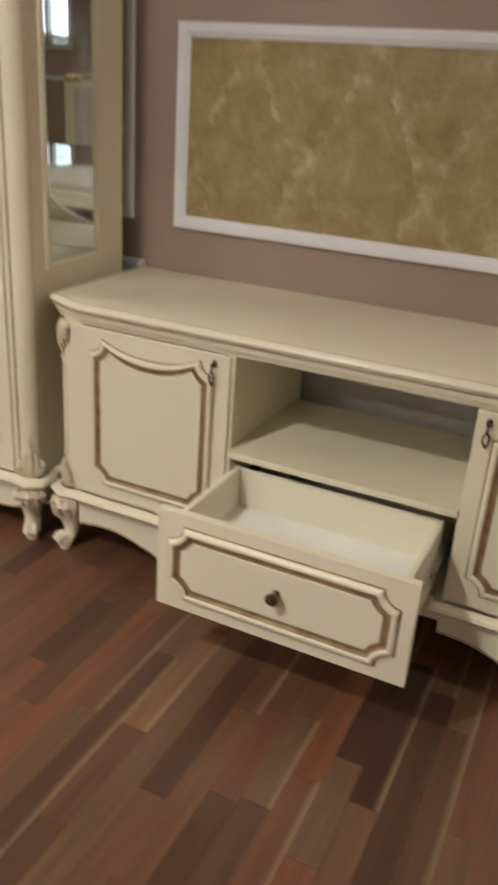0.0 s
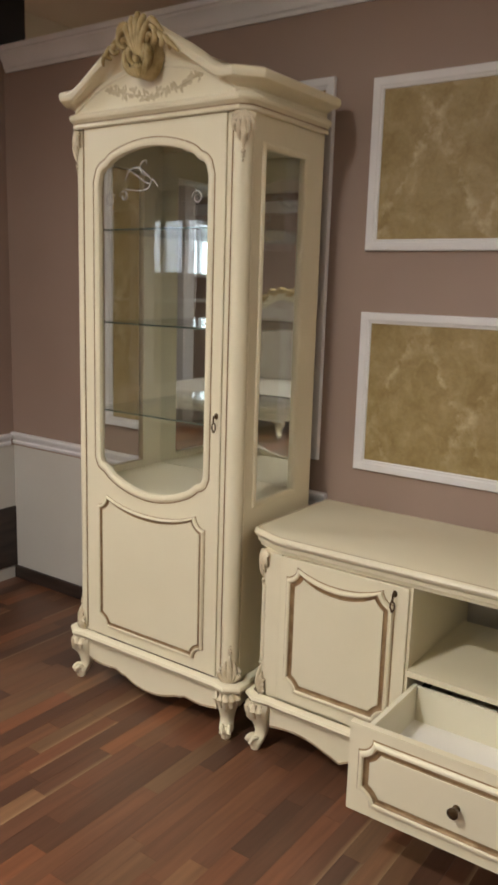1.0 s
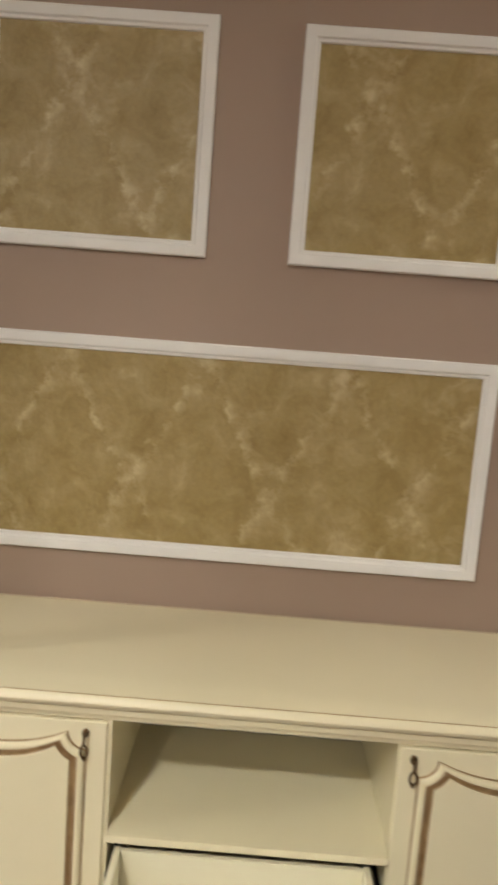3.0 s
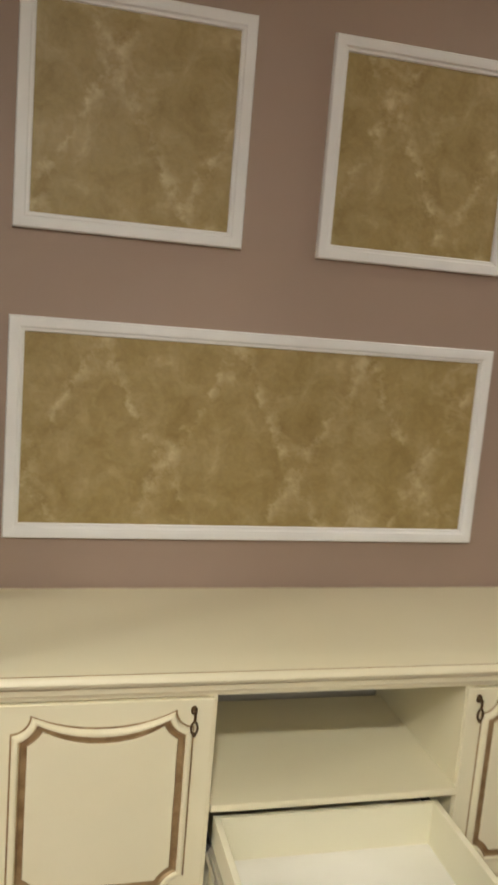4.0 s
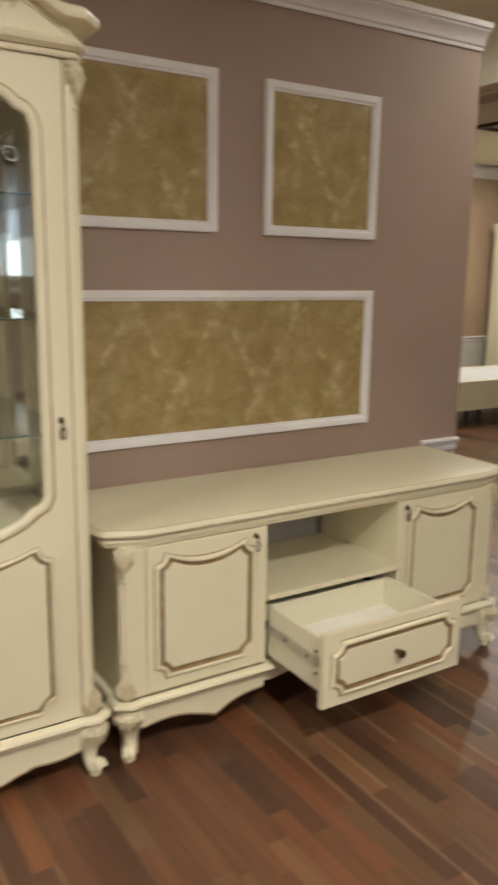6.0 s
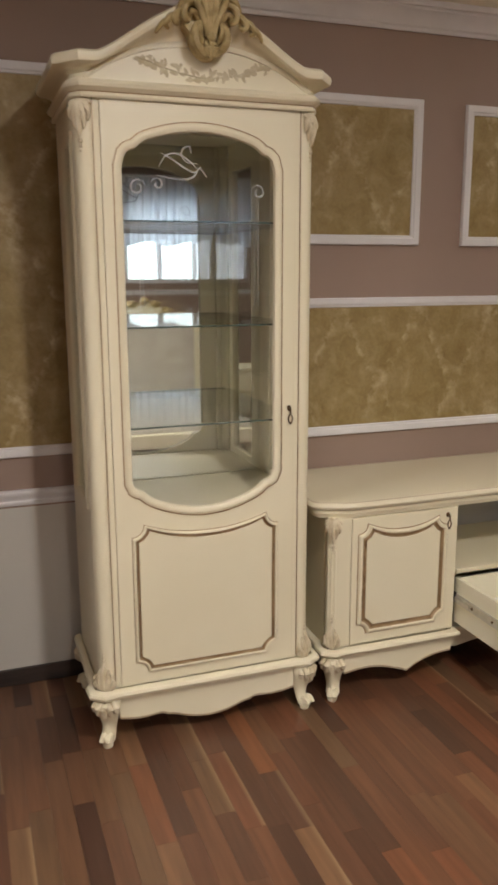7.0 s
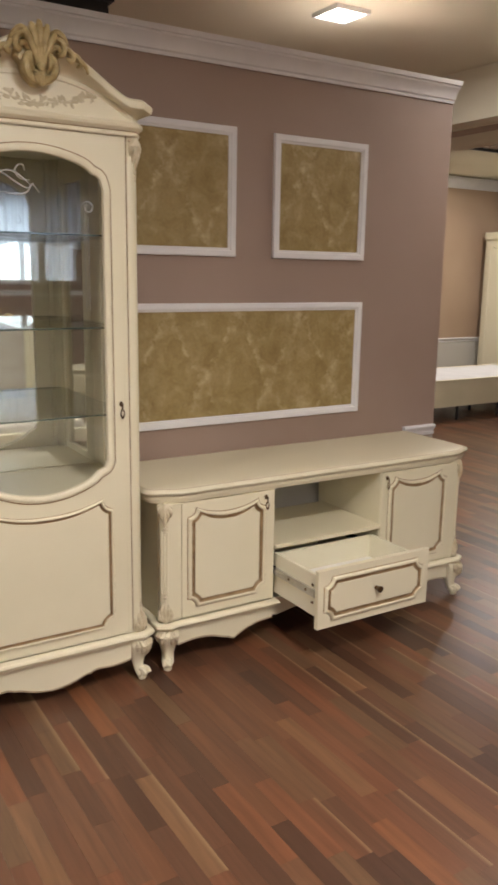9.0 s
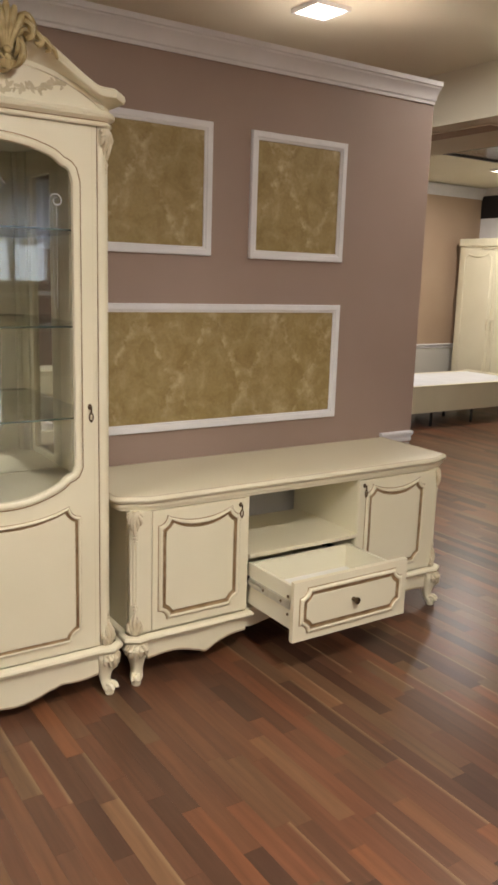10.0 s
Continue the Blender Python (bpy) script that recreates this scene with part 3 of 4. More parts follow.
def south_wall():
    w = structure("wall_south", filled(rect(-9, 8, 0, 2.7), [rect(0.75, 2.1, 1.32, 2.30)[::-1], rect(-6.9, -5.7, 1.55, 2.35)[::-1]], -7.4, -7.26), MAUVE, "mauve rear wall with two windows", "wall")
    for i, (a, b, c, d) in enumerate(((0.75, 2.1, 1.32, 2.30), (-6.9, -5.7, 1.55, 2.35))):
        win = tagged(thing(f"window_{i + 1}", ((a + b) / 2, -7.33, c), "white framed window full of daylight", "window"), kind="structure")
        part("window_frame", filled(rect(a, b, c, d), [rect(a + 0.05, b - 0.05, c + 0.05, d - 0.05)[::-1]], -7.36, -7.24), WHITE, win)
        for k in (1, 2):
            xm = a + (b - a) * k / 3
            part("mullion", box(xm - 0.03, xm + 0.03, -7.34, -7.27, c + 0.05, d - 0.05), WHITE, win)
        for k in range(3):
            p = part("pane", box(a + (b - a) * k / 3 + 0.02, a + (b - a) * (k + 1) / 3 - 0.02, -7.312, -7.306, c + 0.04, d - 0.04), GLASS, win, "clear glass pane")
            p.visible_shadow = False
        tagged(link_mesh("backdrop", box(a - 1.5, b + 1.5, -8.6, -8.59, c - 1.2, d + 1.6), DAY), "pale bright sky outside the window", "sky", kind="structure")
    return w



def valance(x0, x1, z0, z1, y):
    """A pleated white voile valance over the upper window."""
    t = thing("curtain", ((x0 + x1) / 2, y, z1), "white pleated voile valance over the window", "curtain")
    n = 72
    bm = loft([[(x0 + (x1 - x0) * k / n, y + 0.03 * math.sin(k * 1.9) + dy, z + 0.03 * math.sin(k * 0.35) * (z == z0)) for k in range(n + 1)] for z, dy in ((z0, 0.0), ((z0 + z1) / 2, 0.01), (z1, 0.0), (z1, 0.012), ((z0 + z1) / 2, 0.016), (z0, 0.008))], closed=False)
    part("voile", bm, VOILE, t, smooth=60)
    part("rod", tube([(x0 - 0.1, y, z1 + 0.01), (x1 + 0.1, y, z1 + 0.01)], 0.015, 8), WHITE, t, "white curtain rod")


south_wall()
path = [(7.19, -7.26, 2.44), (-8.85, -7.26, 2.44)]
structure("trim_south_cornice", sweep([(u, v * 1.6) for u, v in CORNICE], path, plan_outs(path)), WHITE, "white cornice on the rear wall", "moulding", 35)
path = [(7.19, -7.26, 1.18), (-8.85, -7.26, 1.18)]
structure("trim_south_rail", sweep(RAIL, path, plan_outs(path)), WHITE, "white rail on the rear wall under the windows", "moulding", 35)
pillar = structure("pillar", box(-5.98, -5.76, -6.30, -6.08, 0.0, 2.699, 0.006), WHITE, "square white pillar standing before the rear window", "pillar")
part("base", box(-6.01, -5.73, -6.33, -6.05, 0.0, 0.16, 0.006), WHITE, pillar)
part("capital", box(-6.01, -5.73, -6.33, -6.05, 2.50, 2.60, 0.006), WHITE, pillar)
valance(0.35, 2.45, 1.78, 2.55, -7.12)

ceiling = bmesh.new()
box(*FLOOR_X, *FLOOR_Y, 2.70, 2.82, bm=ceiling)
structure("ceiling", ceiling, CEIL, "cream painted flat ceiling", "ceiling")
beam = structure("ceiling_beam", box(2.52, 3.32, -7.2, 4.39, 2.402, 2.699), CEIL_BROWN, "beige boxed ceiling beam", "beam")
structure("ceiling_beam_west", box(-2.90, -2.08, 0.30, 4.39, 2.402, 2.699), CEIL_BROWN, "beige boxed ceiling beam behind the partition", "beam")
slot = thing("ceiling_vent", (2.76, 0.9, 2.40), "narrow beige air slot in the beam", "vent")
part("frame", box(2.66, 2.84, 0.42, 1.36, 2.394, 2.401, 0.002), CEIL_BROWN, slot)
part("grille", box(2.672, 2.828, 0.432, 1.348, 2.3925, 2.3945), FAR_PINK, slot, "darker beige grille")
inlay = thing("ceiling_panel", (5.0, 1.6, 2.69), "grey glossy ceiling inlay with a black frame", "ceiling panel")
part("panel", box(4.66, 5.37, 0.33, 2.66, 2.684, 2.698), GREY_PANEL, inlay)
part("frame", filled(rect(4.62, 5.40, 0.30, 2.70), [rect(4.66, 5.37, 0.33, 2.66)[::-1]], 2.672, 2.698, to3=lambda p, h: [(x, y, h) for x, y in p]), BLACK, inlay, "thin black frame")


def ceiling_lamp(x, y):
    t = thing("ceiling_light", (x, y, 2.70), "small square recessed panel light, lit; several added out of view", "ceiling light", "square ceiling lights")
    part("frame", filled(rect(x - 0.098, x + 0.098, y - 0.098, y + 0.098), [rect(x - 0.088, x + 0.088, y - 0.088, y + 0.088)[::-1]], 2.680, 2.699, to3=lambda p, h: [(a, b, h) for a, b in p]), WHITE, t, "white rim")
    part("diffuser", box(x - 0.088, x + 0.088, y - 0.088, y + 0.088, 2.686, 2.698), LAMP_GLOW, t, "glowing white diffuser")


# a luminaire for every lamp, also for those added out of view
for lx, ly, lw in LAMPS:
    ceiling_lamp(lx, ly)


def spot_lamp(x, y):
    t = thing("ceiling_spotlight", (x, y, 2.684), "small round spotlight under the inlay, lit", "spotlight", "round spotlights")
    c = lambda r, h: [(x + r * math.cos(a), y + r * math.sin(a), h) for a in span(0, 2 * math.pi, 20, endpoint=False)]
    part("housing", loft([c(0.050, 2.683), c(0.050, 2.676), c(0.044, 2.672)]), STEEL, t, "steel housing", 40)
    part("bulb", loft([c(0.042, 2.6715), c(0.036, 2.664), c(0.018, 2.660)]), LAMP_GLOW, t, "glowing bulb", 40)


for sx, sy in ((5.2, 2.25), (5.0, 1.68), (5.0, 1.12)):
    spot_lamp(sx, sy)

dark_duct = thing("ceiling_duct", (-0.3, 0.9, 2.6), "black boxed duct under the ceiling", "duct")
part("casing", box(-1.5, 0.26, 0.70, 0.86, 2.60, 2.69, 0.004), BLACK, dark_duct)
part("flange", box(-1.52, 0.28, 0.68, 0.88, 2.69, 2.70), BLACK, dark_duct)


# ---- wall panels ----
def wall_panel(x0, x1, z0, z1, y=0.0, material=GOLD):
    t = thing("wall_panel", ((x0 + x1) / 2, y, z0), "gold mottled plaster panel in a white moulded frame on the wall", "wall panel", "framed wall panels")
    t["kind"] = "structure"
    part("field", box(x0 + 0.03, x1 - 0.03, y - 0.004, y - 0.0005, z0 + 0.03, z1 - 0.03), material, t, "mottled gold plaster field")
    part("frame", ring_strip(rect(x0, x1, z0, z1), [(0.0, 0.0), (0.0, 0.013), (0.003, 0.017), (0.012, 0.018), (0.020, 0.0165), (0.024, 0.0155), (0.028, 0.011), (0.034, 0.0095), (0.037, 0.002)], y), WHITE, t, "white moulded frame", 30)
    return t


wall_panel(0.0, 0.529, 1.557, 2.083)
wall_panel(0.720, 1.234, 1.555, 2.077)
wall_panel(0.0, 1.237, 0.833, 1.361)
wall_panel(-1.19, -0.141, 0.840, 2.105)


# ---- sideboard ----
def corner_plan(x0, x1, yf, yb, c, n=5):
    """Plan outline of a top or base with softly shaped front corners, from back left round the front to back right."""
    left = [(x0, yb)] + [(x0 + u * c, yf + v * c) for u, v in ((0.0, 0.110), (0.0, 0.082), (0.003, 0.066), (0.010, 0.052), (0.021, 0.042), (0.037, 0.035), (0.057, 0.029), (0.080, 0.019), (0.103, 0.008), (0.128, 0.001), (0.160, 0.0))]
    return left + [(x0 + x1 - x, y) for x, y in left[::-1]]


def level(poly, z):
    return [(x, y, z) for x, y in poly]


def door_unit(owner, x0, x1, z0, z1, y, poly, key_x, key_z):
    d = part("door", box(x0, x1, y, y + 0.020, z0, z1, 0.0025), CREAM, owner, "cream door with a gilt-lined raised panel")
    moulded_panel(d, poly, y)
    key_set(d, key_x, y, key_z)
    return d


def scallop(x0, x1, z_top, fn, n=40):
    """A skirt outline whose lower edge is fn(u), u from 0 to 1."""
    return [(x0 + (x1 - x0) * k / n, fn(k / n)) for k in range(n + 1)] + [(x1, z_top), (x0, z_top)]


def sideboard():
    t = thing("sideboard", (0.72, -0.26, 0), "cream lacquered classical sideboard with gilt lines and an open drawer", "sideboard")
    X0, X1, YB = -0.045, 1.483, -0.035
    plan = corner_plan(-0.106, 1.560, -0.506, -0.003, 1.0)
    prof = [(0.020, 0.680), (0.008, 0.682), (0.002, 0.687), (0.0, 0.694), (0.003, 0.702), (0.009, 0.7065), (0.011, 0.705), (0.014, 0.706)]
    bm = loft([level(inset(plan, d), z) for d, z in prof])
    top = part("top", bm, CREAM_TOP, t, "cream worktop with a rounded moulded edge", 35)
    bm = loft([level(inset(plan, d), z) for d, z in ((0.034, 0.650), (0.022, 0.653), (0.020, 0.661), (0.014, 0.667), (0.012, 0.6795))])
    part("under_moulding", bm, CREAM, top, smooth=35)
    part("edge_line", loft([level(inset(plan, d), z) for d, z in ((0.0125, 0.7050), (0.0130, 0.7066), (0.0148, 0.7066), (0.0153, 0.7050))], caps=False), GILT, top, "thin bronze line")
    # carcass
    for x0, x1 in ((X0, X0 + 0.018), (0.430, 0.448), (0.998, 1.016), (X1 - 0.018, X1)):
        yf = -0.43 if x0 in (X0, X1 - 0.018) else -0.480
        part("side_panel", box(x0, x1, yf, YB, 0.165, 0.654), CREAM, t)
    part("bottom_panel", box(X0 + 0.018, X1 - 0.018, -0.47, YB, 0.166, 0.182), CREAM, t)
    for x0, x1 in ((X0 + 0.018, 0.43), (1.016, X1 - 0.018)):
        part("back_panel", box(x0, x1, YB - 0.008, YB, 0.183, 0.653), CREAM, t)
    part("back_panel", box(0.448, 0.998, YB - 0.008, YB, 0.183, 0.392), CREAM, t)
    sh = filled(rect(0.4485, 0.9975, -0.496, YB - 0.030), [], 0.4000, 0.4190, to3=lambda p, h: [(x, y, h) for x, y in p])
    bmesh.ops.bevel(sh, geom=[e for e in sh.edges if all(v.co.y < -0.495 for v in e.verts) and abs(e.verts[0].co.x - e.verts[1].co.x) > 0.1], offset=0.005, segments=3, affect="EDGES")
    part("niche_shelf", sh, CREAM, t, "cream niche shelf with a bevelled front")
    for x0, x1 in ((0.4485, 0.4565), (0.9895, 0.9975)):
        part("runner_strip", box(x0, x1, -0.485, -0.06, 0.30, 0.325), BLACK, t, "dark drawer runner")
    # corner posts, half round
    for sx, xc in ((-1, X0 + 0.025), (1, X1 - 0.025)):
        pts = [(xc + 0.026 * math.cos(a) * sx, -0.455 + 0.030 * math.sin(a)) for a in span(0.55 * math.pi, -0.75 * math.pi, 12)]
        post = part("corner_post", loft([[(x, y, z) for x, y in pts] for z in (0.19, 0.654)]), CREAM, t, smooth=40)
        for k in (-1, 0, 1):
            a = -0.25 * math.pi + 0.42 * k
            px, py = xc + 0.026 * math.cos(a) * sx, -0.455 + 0.030 * math.sin(a)
            tube_bm = tube([(px, py, 0.30), (px, py, 0.545)], 0.0045, 6)
            part("flute", tube_bm, CREAM, post, smooth=50)
        acanthus(post, "capital", xc + 0.008 * sx, -0.470, 0.650, 0.120, (sx * 0.8, -1, 0), up=False, w=0.78)
        acanthus(post, "post_base", xc + 0.008 * sx, -0.470, 0.190, 0.125, (sx * 0.8, -1, 0), up=True, w=0.85)
    # base mouldings and skirts of the two cabinets, set back between them
    bead = [(0.0, 0.0), (0.010, 0.0), (0.020, 0.006), (0.024, 0.014), (0.020, 0.022), (0.008, 0.027), (0.0, 0.027)]
    for m in (0, 1):
        f = (lambda x: x) if not m else (lambda x: X0 + X1 - x)
        cp = [(X0 - 0.004, YB), (X0 - 0.004, -0.425), (X0 - 0.016, -0.450), (X0 - 0.014, -0.482), (X0 + 0.014, -0.500), (X0 + 0.055, -0.492), (X0 + 0.075, -0.495), (0.438, -0.495), (0.438, -0.40)]
        path = [(f(x), y, 0.163) for x, y in cp]
        outs = plan_outs(path, 1 if not m else -1)
        part("base_moulding", sweep(bead, path, outs), CREAM, t, smooth=35)
        sk = scallop(0.0, 1.0, 0.165, lambda u: 0.088 + 0.010 * math.sin(math.pi * min(1.0, u / 0.45)) - 0.032 * (u / 0.58) ** 4 if u < 0.58 else 0.056 + 0.050 * (1 - max(0.0, 1 - (u - 0.58) / 0.42) ** 2.4))
        sk = [(f(X0 + 0.055 + u * (0.438 - X0 - 0.055)), z) for u, z in sk]
        part("skirt", filled(sk, [], -0.492, -0.474), CREAM, t, "cream scalloped skirt")
        n = 41
        part("skirt_line", tube([(x, -0.4925, z + 0.004) for x, z in sk[:n]], 0.0018, 5), GILT, t, "thin bronze line")
        sd = scallop(0.0, 1.0, 0.165, lambda u: 0.085 + 0.035 * math.sin(math.pi * u))
        part("side_skirt", filled([(-0.43 + u * 0.39, z) for u, z in sd], [], f(X0), f(X0 + 0.016), to3=lambda p, x: [(x, y, z) for y, z in p]), CREAM, t)
    mid = scallop(0.438, 1.0, 0.165, lambda u: 0.072 + 0.030 * math.sin(math.pi * u) ** 2 + 0.016 * max(0.0, math.cos(math.pi * u / 0.24)) * (u < 0.12 or u > 0.88))
    part("middle_skirt", filled(mid, [], -0.418, -0.402), CREAM, t, "cream scalloped skirt set back under the drawer")
    for sx, x in ((-1, X0 + 0.018), (1, X1 - 0.018)):
        cabriole(t, x, -0.478, sx * 0.55, -1, 0.163)
        cabriole(t, x, -0.075, sx, 0.3, 0.163)
    # doors
    for x0, x1, px, pz in ((0.030, 0.440, 0.400, 0.632), (1.000, 1.410, 1.040, 0.632)):
        poly = panel_shape(x0 + 0.022, x1 - 0.038, 0.228, 0.627, 0.036, 0.030)
        if px > 1:
            poly = panel_shape(x0 + 0.038, x1 - 0.022, 0.228, 0.627, 0.036, 0.030)
        door_unit(t, x0, x1, 0.193, 0.6485, -0.489, poly, px if px < 1 else 1.026, pz - 0.018)
    for x0, x1 in ((-0.020, 0.0285), (1.4115, 1.460)):
        part("front_stile", box(x0, x1, -0.485, -0.455, 0.188, 0.651, 0.003), CREAM, t)
    # drawer, pulled out
    dr = part("drawer", filled(rect(0.443, 0.999, 0.172, 0.404), [], -0.795, -0.775), CREAM, t, "cream drawer pulled out, front panel gilt-lined")
    moulded_panel(dr, panel_shape(0.470, 0.972, 0.199, 0.377, 0.036), -0.795)
    for x0, x1 in ((0.462, 0.476), (0.957, 0.971)):
        part("drawer_side", box(x0, x1, -0.775, -0.463, 0.206, 0.375, 0.002), DRAWER_IN, dr)
    part("drawer_back", box(0.476, 0.957, -0.475, -0.463, 0.208, 0.373, 0.002), DRAWER_IN, dr)
    part("drawer_floor", box(0.476, 0.957, -0.775, -0.475, 0.266, 0.274), DRAWER_FLOOR, dr, "white drawer floor")
    for sx, x in ((-1, 0.462), (1, 0.971)):
        xs = sorted((x, x + sx * 0.009))
        part("slide", box(xs[0], xs[1], -0.755, -0.36, 0.286, 0.318, 0.002), STEEL, dr, "zinc drawer slide")
        xs = sorted((x + sx * 0.009, x + sx * 0.0135))
        part("slide_inner", box(xs[0], xs[1], -0.57, -0.30, 0.294, 0.310, 0.001), STEEL, dr)
        for yy, zz in ((-0.70, 0.302), (-0.585, 0.302), (-0.745, 0.335), (-0.745, 0.265)):
            part("screw", ball((x + sx * 0.009, yy, zz), 0.006, scale=(0.6, 1, 1), seg=8), BRONZE, dr)
    kb = loft([[(0.722 + r * math.cos(a), yy, 0.292 + r * math.sin(a)) for a in span(0, 2 * math.pi, 18, endpoint=False)] for yy, r in ((-0.7965, 0.010), (-0.7995, 0.0095), (-0.8025, 0.006), (-0.8085, 0.0055), (-0.8125, 0.010), (-0.8260, 0.0135), (-0.8225, 0.013), (-0.8260, 0.007))])
    part("knob", kb, BRONZE, dr, "round dark bronze knob", 40)
    return t


sideboard()


# ---- display cabinet ----
def glazed_outline(xm, half, zb, zs0, zs1, zt, n=22, c=0.035):
    """Opening with ogee-shouldered arch above and its mirror below."""
    out = []

    def f(u, drop, at):
        a = abs(u)
        if a < at:
            return 1 - drop * a * a - 0.10 * math.exp(-(((a - at) / 0.07) ** 2))
        return (0.90 - drop * at * at) * math.sqrt(max(0.0, 1 - ((a - at) / (1 - at)) ** 2))

    for k in range(n + 1):
        u = -1 + 2 * k / n
        out.append((xm + half * u, zs0 - (zs0 - zb) * f(u, 0.80, 0.86)))
    for k in range(n + 1):
        u = 1 - 2 * k / n
        out.append((xm + half * u, zs1 + (zt - zs1) * f(u, 0.60, 0.84)))
    return out


def cornice_z(u):
    """Height of the cornice's upper edge along the front, u from -1 to 1: level at the ends, swept up between."""
    s = max(0.0, 1.0 - abs(u))
    r = max(0.0, (s - 0.075) / 0.925)
    return 2.012 + 0.172 * (r ** 1.12) + 0.010 * math.sin(math.pi * min(1.0, r)) ** 2


def tympanum_z(u):
    """Height of the arched board's upper edge."""
    return 1.962 + 0.098 * max(0.0, 1 - abs(u) ** 2.3)


def crest(owner, xm, y, z):
    """Carved shell between scrolling leaves, on the crown of the pediment."""
    bm = bmesh.new()
    for k in range(-2, 3):
        top = 0.096 - 0.010 * abs(k) ** 1.5
        pts = [(xm + k * (0.006 + 0.020 * f ** 1.6), y - 0.018 - 0.016 * math.sin(2.7 * f), z - 0.030 + (top + 0.030) * f) for f in span(0.0, 1, 8)]
        tube(pts, [0.006 + 0.006 * f for f in span(0, 1, 7)] + [0.007], 8, bm)
    for s in (-1, 1):
        # C-scrolls beside the shell, curling outwards above and inwards below
        for pts, rad in (
            ([(0.014, -0.078), (0.036, -0.066), (0.050, -0.040), (0.046, -0.012), (0.030, 0.006)], 0.011),
            ([(0.022, -0.050), (0.034, -0.030), (0.034, -0.006), (0.022, 0.014)], 0.008),
            ([(0.026, 0.020), (0.046, 0.046), (0.066, 0.048), (0.080, 0.034), (0.080, 0.014), (0.068, 0.006), (0.060, 0.016)], 0.0095),
            ([(0.034, 0.004), (0.050, 0.024), (0.064, 0.022), (0.066, 0.006)], 0.008),
            ([(0.040, 0.062), (0.060, 0.068), (0.082, 0.054), (0.098, 0.030)], 0.009),
            ([(0.072, 0.030), (0.096, 0.024), (0.112, 0.004), (0.104, -0.008), (0.096, 0.002)], 0.0085),
            ([(0.098, 0.016), (0.122, 0.010), (0.140, -0.012), (0.130, -0.020)], 0.0075),
            ([(0.126, 0.000), (0.148, -0.010), (0.168, -0.034)], 0.0065),
        ):
            fine = strand(pts, 4)
            m = len(fine) - 1
            tube([(xm + s * px * 0.93, y - 0.016 - 0.014 * math.sin(math.pi * i / m), z + pz) for i, (px, pz) in enumerate(fine)], [rad * (0.55 + 0.6 * math.sin(math.pi * (0.15 + 0.8 * i / m))) for i in range(m + 1)], 7, bm)
    for k in (-1, 0, 1):
        tube([(xm + 0.013 * k, y - 0.022, z - 0.048), (xm + 0.015 * k, y - 0.034, z - 0.066), (xm + 0.007 * k, y - 0.026, z - 0.084 - 0.006 * (k == 0))], [0.008, 0.010, 0.004], 8, bm)
    ball((xm, y - 0.032, z - 0.036), 0.012, bm)
    ball((xm, y - 0.030, z - 0.056), 0.009, bm)
    back = [(xm + (0.074 if math.sin(a) > 0 else 0.058) * math.cos(a), z - 0.006 + (0.070 if math.sin(a) > 0 else 0.082) * math.sin(a)) for a in span(0, 2 * math.pi, 28, endpoint=False)]
    filled(back, [], y - 0.014, y + 0.030, bm=bm)
    for v in bm.verts:
        v.co.x, v.co.z = xm + (v.co.x - xm) * 0.95, z - 0.002 + (v.co.z - z) * 0.95
    return part("crest", bm, CREST_GOLD, owner, "carved gilded shell crest with scrolling leaves", 50)


